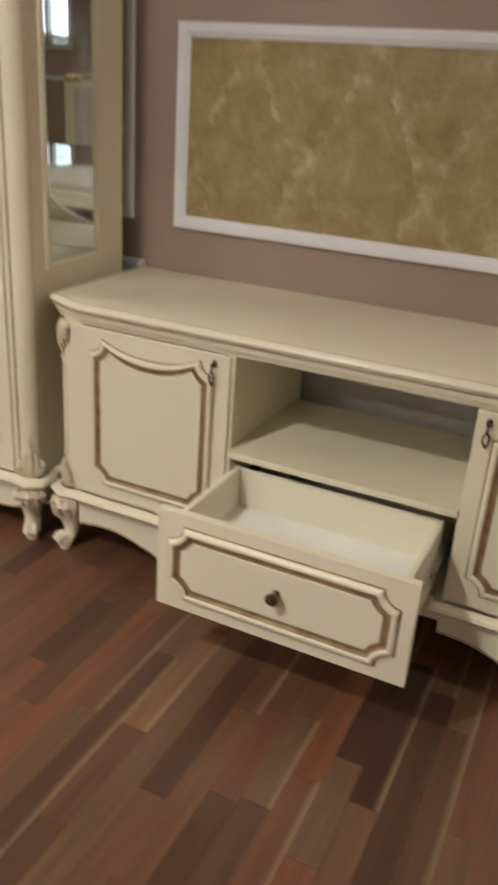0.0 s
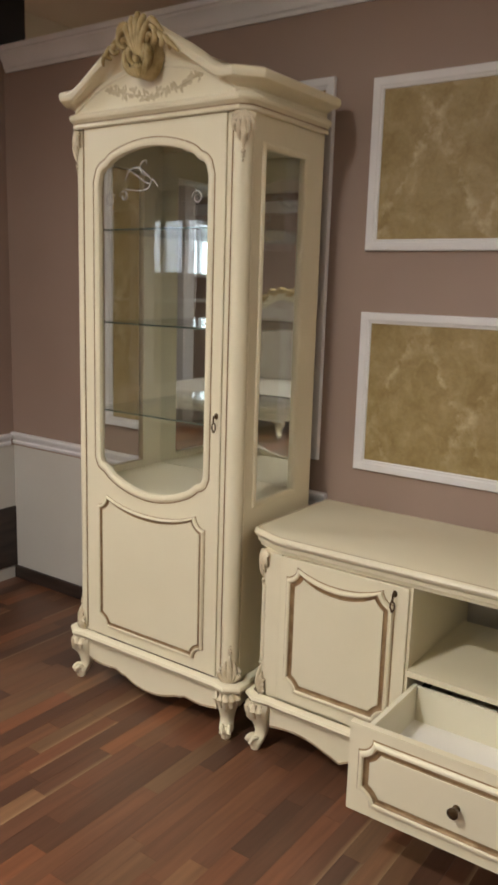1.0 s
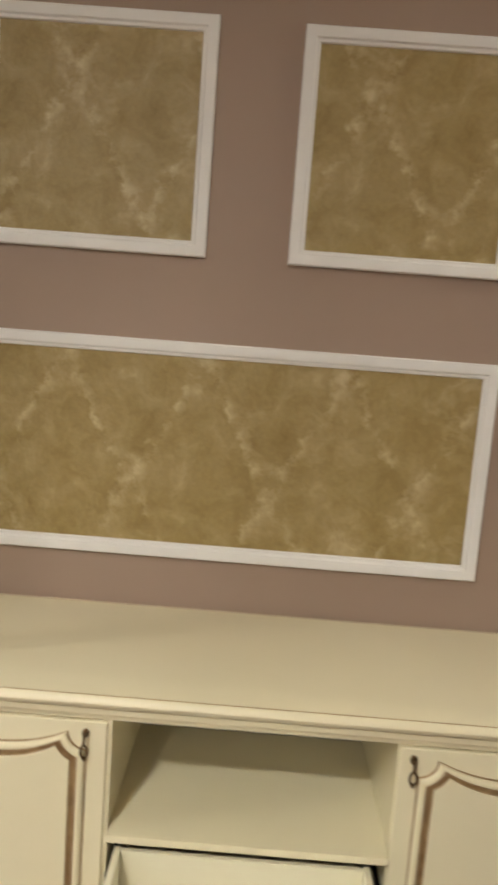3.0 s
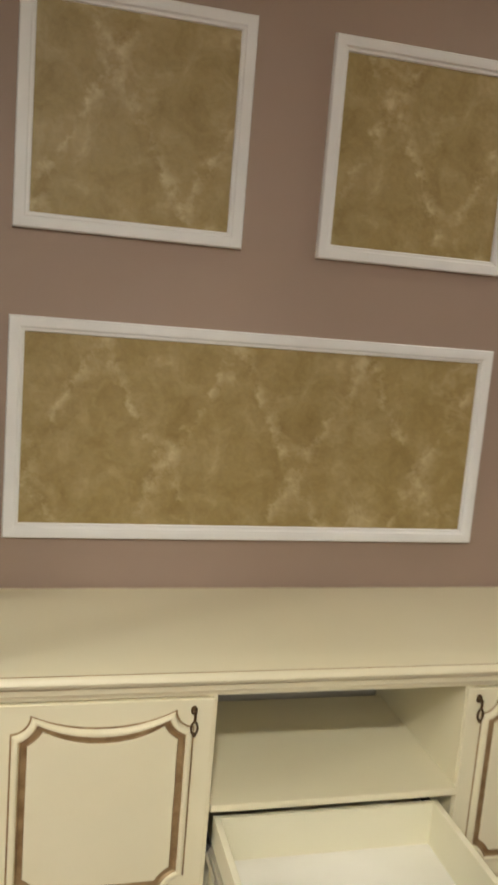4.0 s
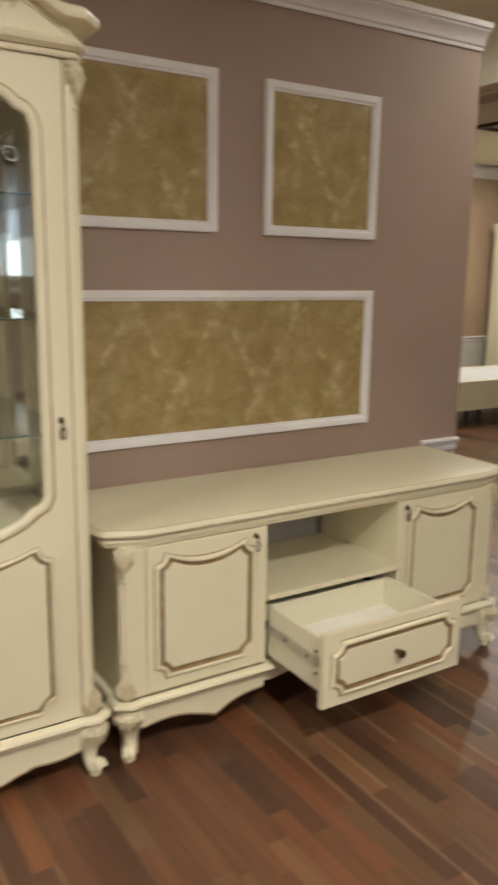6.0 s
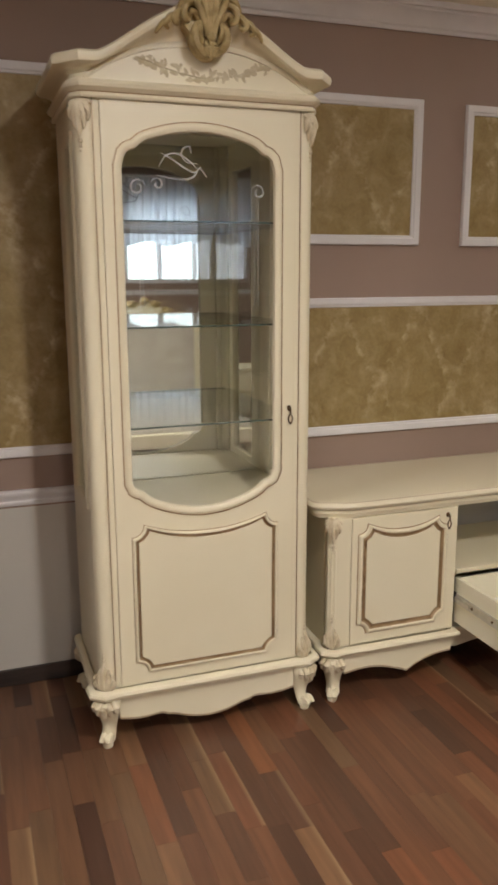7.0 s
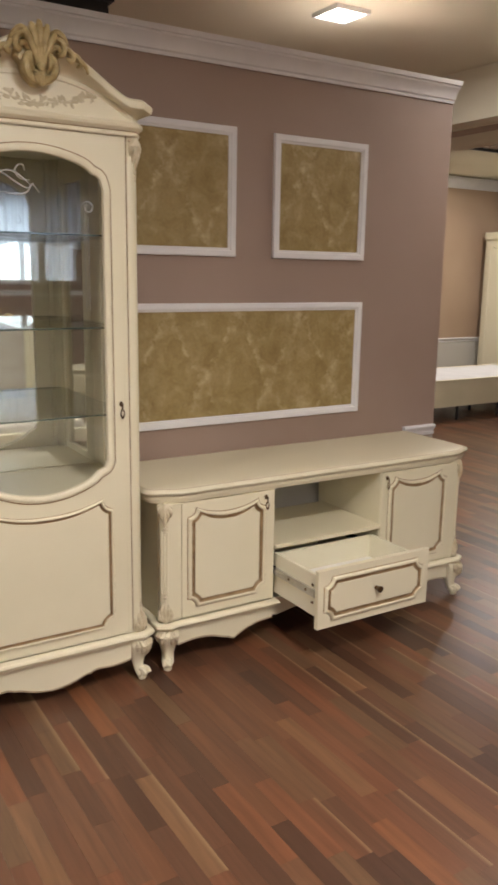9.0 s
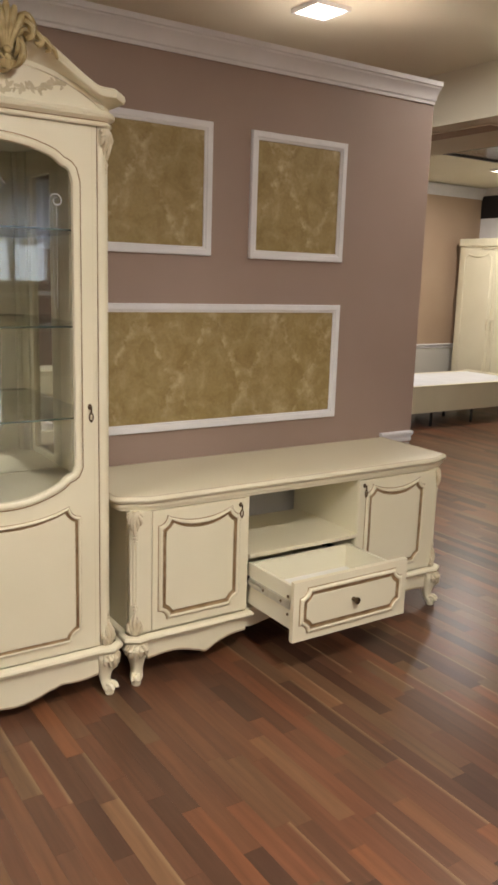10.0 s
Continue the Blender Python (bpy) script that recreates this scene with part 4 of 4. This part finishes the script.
def display_cabinet():
    xm = -0.482
    t = thing("display_cabinet", (xm, -0.29, 0), "tall cream glazed display cabinet with carved crest and mirrored back", "display cabinet", "cream display cabinets")
    X0, X1, YF, YB = xm - 0.349, xm + 0.349, -0.506, -0.075
    yz = lambda p, x: [(x, y, z) for y, z in p]
    # sides with their narrow glazing
    for sx, xa in ((-1, X0), (1, X1 - 0.020)):
        hole = rect(-0.404, -0.186, 0.768, 1.826)
        side = part("side_panel", filled(rect(YF + 0.045, YB, 0.165, 1.925), [hole[::-1]], xa, xa + 0.020, to3=yz), CREAM, t)
        xo = X0 if sx < 0 else X1
        bd = ring_strip([(-y, z) for y, z in hole][::-1], [(0.002, 0.0), (-0.002, 0.006), (-0.008, 0.008), (-0.014, 0.005), (-0.016, 0.0)], 0.0, to3=lambda p, h: [(xo - h * sx, -y, z) for y, z in p])
        part("glazing_bead", bd, CREAM, side, smooth=40)
        g = part("pane", box(xa + 0.008, xa + 0.012, -0.409, -0.181, 0.764, 1.830), GLASS, side, "clear side glass")
        g.visible_shadow = False
    part("back_panel", box(X0 + 0.0205, X1 - 0.0205, YB - 0.012, YB, 0.165, 1.925), CREAM, t)
    part("mirror", box(X0 + 0.022, X1 - 0.022, YB - 0.0165, YB - 0.0125, 0.746, 1.90), MIRROR, t, "mirrored back")
    part("inner_floor", box(X0 + 0.0205, X1 - 0.0205, YF + 0.024, YB - 0.017, 0.726, 0.744), CREAM_TOP, t)
    part("bottom_panel", box(X0 + 0.0205, X1 - 0.0205, YF + 0.045, YB - 0.013, 0.166, 0.186), CREAM, t)
    part("top_panel", box(X0 + 0.001, X1 - 0.001, YF + 0.01, YB, 1.926, 1.946), CREAM, t)
    for z in (1.600, 1.297, 0.997):
        sh = part("shelf", box(X0 + 0.023, X1 - 0.023, -0.455, YB - 0.018, z, z + 0.005), GLASS, t, "clear glass shelf")
        sh.visible_shadow = False
        part("shelf_edge", box(X0 + 0.023, X1 - 0.023, -0.4575, -0.4555, z, z + 0.005), SHELF_EDGE, sh, "dark green glass edge")
    # corner posts
    for sx in (-1, 1):
        xc = xm + sx * 0.318
        pts = [(xc + 0.031 * math.cos(a) * sx, -0.470 + 0.033 * math.sin(a)) for a in span(0.5 * math.pi, -0.72 * math.pi, 14)]
        post = part("corner_post", loft([[(x, y, z) for x, y in pts] for z in (0.19, 1.925)]), CREAM, t, smooth=40)
        xs = sorted((xm + sx * 0.2848, xm + sx * 0.3026))
        part("post_strip", box(xs[0], xs[1], -0.501, -0.47, 0.19, 1.922, 0.003), CREAM, post)
        part("post_line", box(xm + sx * 0.3035 - 0.001, xm + sx * 0.3035 + 0.001, -0.5035, -0.49, 0.20, 1.915), GILT, post, "thin bronze line")
        acanthus(post, "capital", xc + 0.010 * sx, -0.486, 1.910, 0.135, (sx * 0.8, -1, 0), up=False, w=0.95)
        acanthus(post, "post_base", xc + 0.010 * sx, -0.486, 0.190, 0.125, (sx * 0.8, -1, 0), up=True, w=1.1)
    # door
    dx0, dx1 = xm - 0.284, xm + 0.284
    opening = glazed_outline(xm - 0.004, 0.228, 0.748, 0.846, 1.744, 1.846, 50)
    door = part("door", filled(rect(dx0, dx1, 0.196, 1.913), [opening[::-1]], YF, YF + 0.022), CREAM, t, "cream glazed door with arched glass and lower panel")
    part("glazing_bead", ring_strip(opening, [(0.004, -0.012), (0.002, 0.001), (-0.006, 0.005), (-0.014, 0.005), (-0.020, 0.0)], YF), CREAM, door, smooth=40)
    part("bead_line", ring_strip(opening, [(-0.0195, 0.0), (-0.0200, 0.0018), (-0.0228, 0.0018), (-0.0235, 0.0)], YF), GILT, door, "thin bronze line")
    g = part("pane", filled(inset(opening, -0.003), [], YF + 0.012, YF + 0.016), GLASS, door, "clear arched door glass")
    g.visible_shadow = False
    moulded_panel(door, panel_shape(xm - 0.238, xm + 0.234, 0.232, 0.714, 0.038, 0.036), YF, k=0.66)
    key_set(door, dx1 - 0.014, YF, 1.031)
    # etched scrolls on the glass
    bm, ye = bmesh.new(), YF + 0.0105
    curl = lambda cx, cz, r, sg: [(cx + sg * (r - 0.0012 * i) * math.cos(i * 0.6), cz + (r - 0.0012 * i) * math.sin(i * 0.6)) for i in range(14)]
    for pts in (
        [(-0.123, 1.747), (-0.104, 1.776), (-0.072, 1.784), (-0.039, 1.769), (-0.011, 1.744)],
        [(-0.117, 1.784), (-0.085, 1.769), (-0.048, 1.746), (-0.020, 1.735), (-0.001, 1.752)],
        [(-0.011, 1.759), (-0.042, 1.762), (-0.057, 1.781), (-0.050, 1.799), (-0.033, 1.803), (-0.029, 1.786)],
        [(-0.132, 1.725), (-0.067, 1.715), (-0.024, 1.722), (-0.005, 1.746), (0.017, 1.722)],
        curl(-0.186, 1.690, 0.024, 1), curl(-0.128, 1.700, 0.019, -1), curl(0.172, 1.686, 0.022, -1),
    ):
        fine = strand(pts)
        m = len(fine) - 1
        tube([(xm + px, ye, pz) for px, pz in fine], [0.0008 + 0.0016 * math.sin(math.pi * i / m) for i in range(m + 1)], 5, bm)
    for q in (-0.186, -0.174, 0.172, 0.160):
        tube([(xm + q, ye, 1.665), (xm + q, ye, 1.36)], 0.0006, 4, bm)
    part("etched_ornament", bm, ETCH, door, "white etched scroll ornament")
    # frieze and pediment
    fp = [(X0 - 0.004, YB, 1.914), (X0 - 0.004, -0.445, 1.914), (X0 - 0.002, -0.480, 1.914), (X0 + 0.020, -0.508, 1.914), (X0 + 0.060, -0.510, 1.914)]
    fp = fp + [(2 * xm - x, y, z) for x, y, z in fp[::-1]]
    fr = [(0.0, 0.0), (0.007, 0.0), (0.010, 0.005), (0.009, 0.011), (0.005, 0.015), (0.010, 0.019), (0.019, 0.026), (0.021, 0.034), (0.016, 0.042), (0.004, 0.047), (0.0, 0.052)]
    frieze = part("frieze_moulding", sweep(fr, fp, plan_outs(fp)), CREAM, t, smooth=35)
    part("frieze_line", tube([Vector(p) + o * 0.0065 + Vector((0, 0, 0.015)) for p, o in zip(fp, plan_outs(fp))], 0.0018, 5), GILT, frieze, "thin bronze line")
    N, half = 44, 0.318
    us = span(-1, 1, N + 1)
    tym = [(xm - half, 1.950), (xm + half, 1.950)] + [(xm + half * u, tympanum_z(u) + 0.004) for u in us[::-1]]
    ped = part("pediment", filled(tym, [], -0.514, -0.480), CREAM, t, "cream arched pediment board")
    plan = [(X0, YB, -1), (X0, -0.474, -1)] + [(xm + half * u, -0.512, u) for u in us] + [(X1, -0.474, 1), (X1, YB, 1)]
    outs = plan_outs([(x, y, 0) for x, y, u in plan])
    rings = []
    for (x, y, u), o in zip(plan, outs):
        zt, zc = tympanum_z(u), cornice_z(u)
        prof = [(0.0, zt - 0.004), (0.006, zt - 0.002), (0.007, zt + 0.006), (0.004, zt + 0.012), (0.010, zt + 0.012 + 0.30 * (zc - zt - 0.03)), (0.026, zt + 0.012 + 0.70 * (zc - zt - 0.03)), (0.042, zc - 0.024), (0.051, zc - 0.019), (0.055, zc - 0.008), (0.053, zc + 0.003), (0.044, zc + 0.009), (-0.03, zc + 0.010), (-0.03, zt - 0.004)]
        rings.append([Vector((x, y, 0)) + o * d + Vector((0, 0, z)) for d, z in prof])
    part("cornice", loft(rings), CREAM, ped, "cream moulded cornice swept up to the crest", 35)
    part("pediment_top", filled([(X0, 1.964), (X1, 1.964), (X1, 2.014), (xm + 0.30, 2.014), (xm, 2.160), (xm - 0.30, 2.014), (X0, 2.014)], [], -0.478, YB), CREAM, ped)
    crest(ped, xm + 0.008, -0.552, 2.106)
    # painted garland
    bm = bmesh.new()
    rng = random.Random(3)
    for s in (-1, 1):
        line = [(xm + 0.01 + s * 0.185 * f, 1.982 + 0.040 * f ** 1.6) for f in span(0, 1, 15)]
        tube([(x, -0.5145, z) for x, z in line], 0.0016, 5, bm)
        for i, (x, z) in enumerate(line):
            for k in range(2 + (i > 8) * 2):
                dx, dz = rng.uniform(-0.010, 0.010), rng.uniform(-0.012, 0.014)
                ball((x + dx, -0.5142, z + dz), rng.uniform(0.005, 0.009), bm, (1.5, 0.05, 0.65), (0, rng.uniform(-80, 80), 0), 8)
    part("garland", bm, GARLAND, ped, "faded painted flower garland", 60)
    # base
    bp = [(X0 - 0.004, YB), (X0 - 0.004, -0.440), (X0 - 0.018, -0.462), (X0 - 0.016, -0.496), (X0 + 0.012, -0.516), (X0 + 0.052, -0.506), (X0 + 0.075, -0.509)]
    bp = bp + [(2 * xm - x, y) for x, y in bp[::-1]]
    path = [(x, y, 0.163) for x, y in bp]
    bead = [(0.0, 0.0), (0.010, 0.0), (0.020, 0.006), (0.024, 0.015), (0.020, 0.024), (0.008, 0.030), (0.0, 0.030)]
    part("base_moulding", sweep(bead, path, plan_outs(path)), CREAM, t, smooth=35)

    def edge(u):
        a = abs(2 * u - 1)
        z = 0.042 + 0.040 * min(1, a / 0.48) ** 2 if a < 0.48 else 0.086 - 0.010 * math.sin((a - 0.48) / 0.52 * math.pi)
        return z - 0.010 * math.exp(-((a - 0.48) / 0.05) ** 2)

    sk = [(X0 + 0.055 + u * (X1 - X0 - 0.11), z) for u, z in scallop(0, 1, 0.165, edge, 60)]
    part("skirt", filled(sk, [], -0.506, -0.486), CREAM, t, "cream scalloped skirt")
    part("skirt_line", tube([(x, -0.5065, z + 0.004) for x, z in sk[:61]], 0.0018, 5), GILT, t, "thin bronze line")
    for xa in (X0 + 0.002, X1 - 0.018):
        sd = scallop(0.0, 1.0, 0.165, lambda u: 0.088 + 0.032 * math.sin(math.pi * u))
        part("side_skirt", filled([(-0.45 + u * 0.36, z) for u, z in sd], [], xa, xa + 0.016, to3=yz), CREAM, t)
    for sx in (-1, 1):
        cabriole(t, xm + sx * 0.326, -0.488, sx * 0.55, -1, 0.163)
        cabriole(t, xm + sx * 0.326, -0.115, sx, 0.3, 0.163)
    return t


cabinet = display_cabinet()
twin = copy_thing(cabinet, pose(4.64, 1.06, 0, 0, 0, 180))
twin["label"] = "tall cream display cabinet seen from its side, beyond the doorway"


# ---- far room ----
def wardrobe():
    t = thing("wardrobe", (7.0, 3.2, 0), "large cream four-door wardrobe with a moulded crown", "wardrobe")
    XF, Y0, Y1 = 6.72, 2.05, 4.28
    fx = lambda p, x: [(x, y, z) for y, z in p]
    part("body", box(XF + 0.02, 7.16, Y0, Y1, 0.12, 1.98), CREAM, t)
    path = [(7.16, Y1, 1.95), (XF, Y1, 1.95), (XF, Y0, 1.95), (7.16, Y0, 1.95)]
    part("crown", sweep([(u * 0.9, v * 0.95) for u, v in CORNICE], path, plan_outs(path, -1)), CREAM, t, "cream moulded crown", 35)
    part("crown_top", box(XF, 7.16, Y0, Y1, 1.981, 2.04), CREAM, t)
    part("plinth", box(XF + 0.0, 7.15, Y0 + 0.01, Y1 - 0.01, 0.06, 0.12, 0.006), CREAM, t)
    w = (Y1 - Y0 - 0.10) / 4
    for k in range(4):
        a = Y0 + 0.05 + w * k
        d = part("door", box(XF - 0.002, XF + 0.02, a + 0.003, a + w - 0.003, 0.13, 1.93, 0.002), CREAM, t)
        poly = notched(a + 0.05, a + w - 0.05, 0.20, 1.87, 0.05, 0.04)
        part("moulding", ring_strip(poly, [(0, 0), (0.003, 0.008), (0.012, 0.010), (0.020, 0.002)], 0.0, to3=lambda p, h: [(XF - 0.002 + h, y, z) for y, z in p]), CREAM, d, smooth=40)
        hy = a + w - 0.035 if k % 2 == 0 else a + 0.035
        part("handle", tube([(XF - 0.004, hy, 0.93), (XF - 0.03, hy, 0.945), (XF - 0.033, hy, 1.0), (XF - 0.03, hy, 1.055), (XF - 0.004, hy, 1.07)], 0.006, 6), CARVED, d, "slim cream and gold handle", 50)
    bm = bmesh.new()
    for yc in (Y0 + 0.05 + w * 2, ):
        for s in (-1, 1):
            for i in range(6):
                tube([(XF - 0.006, yc + s * (0.05 + 0.12 * i), 1.922), (XF - 0.014, yc + s * (0.10 + 0.12 * i), 1.910 + 0.008 * (i % 2)), (XF - 0.006, yc + s * (0.16 + 0.12 * i), 1.924)], [0.006, 0.010, 0.004], 6, bm)
        ball((XF - 0.012, yc, 1.905), 0.030, bm, (0.5, 1, 1))
    part("carving", bm, CARVED, t, "carved garland under the crown", 50)
    for y in (Y0 + 0.05, Y1 - 0.05):
        for x in (XF + 0.05, 7.10):
            part("foot", loft([[(x + r * math.cos(a), y + r * math.sin(a), z) for a in span(0, 2 * math.pi, 12, endpoint=False)] for z, r in ((0, 0.02), (0.02, 0.03), (0.04, 0.032), (0.062, 0.025))]), CREAM, t, smooth=40)


wardrobe()


def far_bed():
    t = thing("bed", (5.6, 3.5, 0), "low cream bed frame with a white mattress", "bed")
    x0, x1, y0, y1 = 4.45, 6.45, 2.86, 3.78
    for ya in (y0, y1 - 0.03):
        bm = box(x0, x1, ya, ya + 0.03, 0.16, 0.425, 0.004)
        box(x0, x1, ya - 0.008, ya + 0.038, 0.425, 0.443, 0.004, bm)
        part("side_rail", bm, CREAM, t)
    bm = box(x1, x1 + 0.035, y0 - 0.02, y1 + 0.02, 0.16, 0.43, 0.01)
    box(x1 - 0.01, x1 + 0.045, y0 - 0.03, y1 + 0.03, 0.431, 0.452, 0.006, bm)
    part("footboard", bm, CREAM, t, "low cream footboard")
    part("headboard", box(x0 - 0.04, x0, y0 - 0.02, y1 + 0.02, 0.16, 0.47, 0.01), CREAM, t)
    mt = box(x0 + 0.01, x1 - 0.01, y0 + 0.035, y1 - 0.035, 0.22, 0.442, 0.03, seg=3)
    part("mattress", mt, LINEN, t, "white mattress", 50)
    for x in (x0 + 0.05, x1 - 0.02):
        for y, sy in ((y0 + 0.02, -1), (y1 - 0.02, 1)):
            cabriole(t, x, y, 1 if x > 5 else -1, sy, 0.162)
    for x in (5.0, 5.62):
        for y in (y0 + 0.06, (y0 + y1) / 2, y1 - 0.06):
            part("support_leg", tube([(x, y, 0.0), (x, y, 0.22)], 0.016, 8), BLACK, t, "dark metal support leg")


far_bed()
far_frame = wall_panel(5.22, 6.06, 0.86, 1.93, 4.40, FAR_PINK)
far_frame["label"] = "white moulded frame on the beige far wall"
for o in far_frame.children:
    if "label" in o and "gold" in o["label"]:
        o["label"] = "beige plaster field"


# ---- rear of the hall, seen in the mirror ----
def carved_bed():
    t = thing("carved_bed", (0.2, -4.0, 0), "cream bed with a carved upholstered headboard and pale beige bedding", "bed")
    x0, x1, yh = -0.60, 1.02, -4.75
    xm = (x0 + x1) / 2
    head = [(x0, 0.15), (x1, 0.15)] + [(x1 - (x1 - x0) * k / 30, 0.98 + 0.20 * math.sin(math.pi * k / 30) + 0.03 * math.cos(math.pi * k / 5)) for k in range(31)]
    hb = part("headboard", filled(head, [], yh + 0.04, yh - 0.02), CREAM, t)
    pad = [(xm + (x - xm) * 0.84, 0.2 + (z - 0.15) * 0.86) for x, z in head]
    part("upholstery", filled(pad, [], yh + 0.075, yh + 0.041), BEDDING, hb, "pale upholstered panel")
    bm = bmesh.new()
    for k in range(1, 30, 2):
        x = x1 - (x1 - x0) * k / 30
        z = 0.98 + 0.20 * math.sin(math.pi * k / 30) + 0.03 * math.cos(math.pi * k / 5)
        ball((x, yh + 0.03, z), 0.045, bm, (1.2, 0.8, 0.8), (0, 40 * math.sin(k), 0))
        tube([(x - 0.06, yh + 0.04, z - 0.03), (x, yh + 0.07, z + 0.02), (x + 0.06, yh + 0.05, z + 0.01)], [0.012, 0.02, 0.006], 6, bm)
    part("carving", bm, CREST_GOLD, hb, "carved and gilded crest", 50)
    part("frame", box(x0 + 0.02, x1 - 0.02, yh + 0.08, -3.22, 0.14, 0.25, 0.01), CREAM, t)
    part("mattress", box(x0 + 0.06, x1 - 0.06, yh + 0.09, -3.27, 0.20, 0.31, 0.04, seg=3), BEDDING, t, "pale beige bedding", 50)
    for x in (x0 + 0.08, x1 - 0.08):
        for y, sy in ((yh + 0.12, 1), (-3.30, 1)):
            cabriole(t, x, y, 1 if x > xm else -1, sy, 0.142)
    return t


bed = carved_bed()
other_bed = copy_thing(bed, pose(-3.8, -5.0, 0) @ Matrix.Scale(1.18, 4))
other_bed["label"] = "large cream bed with a tall carved headboard and pale beige bedding"


def nightstand(x, y):
    t = thing("nightstand", (x, y, 0), "cream carved nightstand beside the bed", "nightstand")
    part("body", box(x - 0.22, x + 0.22, y - 0.19, y + 0.19, 0.14, 0.56, 0.008), CREAM, t)
    part("top", box(x - 0.25, x + 0.25, y - 0.22, y + 0.22, 0.561, 0.585, 0.009), CREAM_TOP, t)
    for z in (0.17, 0.37):
        d = part("drawer", box(x - 0.20, x + 0.20, y + 0.185, y + 0.205, z, z + 0.17, 0.004), CREAM, t)
        part("knob", ball((x, y + 0.215, z + 0.085), 0.014), BRONZE, d, "dark bronze knob", 50)
    for sx in (-1, 1):
        for sy in (-1, 1):
            cabriole(t, x + sx * 0.19, y + sy * 0.16, sx, sy, 0.142)


nightstand(1.42, -4.55)


# ---- floor strips ----
def lay_floor():
    rng = random.Random(7)
    width, gap = 0.0600, 0.00025
    lengths = [0.26, 0.36, 0.46, 0.58]
    shared = {}
    for ln in lengths:
        bm = box(-width / 2 + gap, width / 2 - gap, -ln / 2 + gap, ln / 2 - gap, -0.0035, 0.0)
        me = bpy.data.meshes.new("floor_strip")
        bm.to_mesh(me)
        bm.free()
        me.materials.append(STRIP)
        shared[ln] = me
    near, verts, faces = [], [], []
    x = FLOOR_X[0] + width / 2
    while x < 7.19:
        y = FLOOR_Y[0] - rng.random() * 0.8
        while y < 4.39:
            ln = rng.choice(lengths)
            yc = y + ln / 2
            if -1.05 < x < 1.35 and -1.70 < yc < -0.55:
                near.append((x, yc, ln))
            else:
                a, b = x - width / 2 + gap, x + width / 2 - gap
                c, d = max(y + gap, FLOOR_Y[0]), min(y + ln - gap, 4.395)
                if d > c:
                    i = len(verts)
                    verts += [(a, c, 0), (b, c, 0), (b, d, 0), (a, d, 0), (a, c, -0.0035), (b, c, -0.0035), (b, d, -0.0035), (a, d, -0.0035)]
                    faces += [(i, i + 1, i + 2, i + 3), (i, i + 4, i + 5, i + 1), (i + 1, i + 5, i + 6, i + 2), (i + 2, i + 6, i + 7, i + 3), (i + 3, i + 7, i + 4, i)]
            y += ln
        x += width
    for x, y, ln in near:
        ob = new("floor_strip", shared[ln])
        ob.parent = floor
        ob.location = (x, y, 0)
    me = bpy.data.meshes.new("floor_strips")
    me.from_pydata(verts, [], faces)
    me.materials.append(STRIP_FAR)
    ob = new("floor_strips", me)
    ob.parent = floor
    ob["kind"] = "stuff"
    return len(near)


lay_floor()
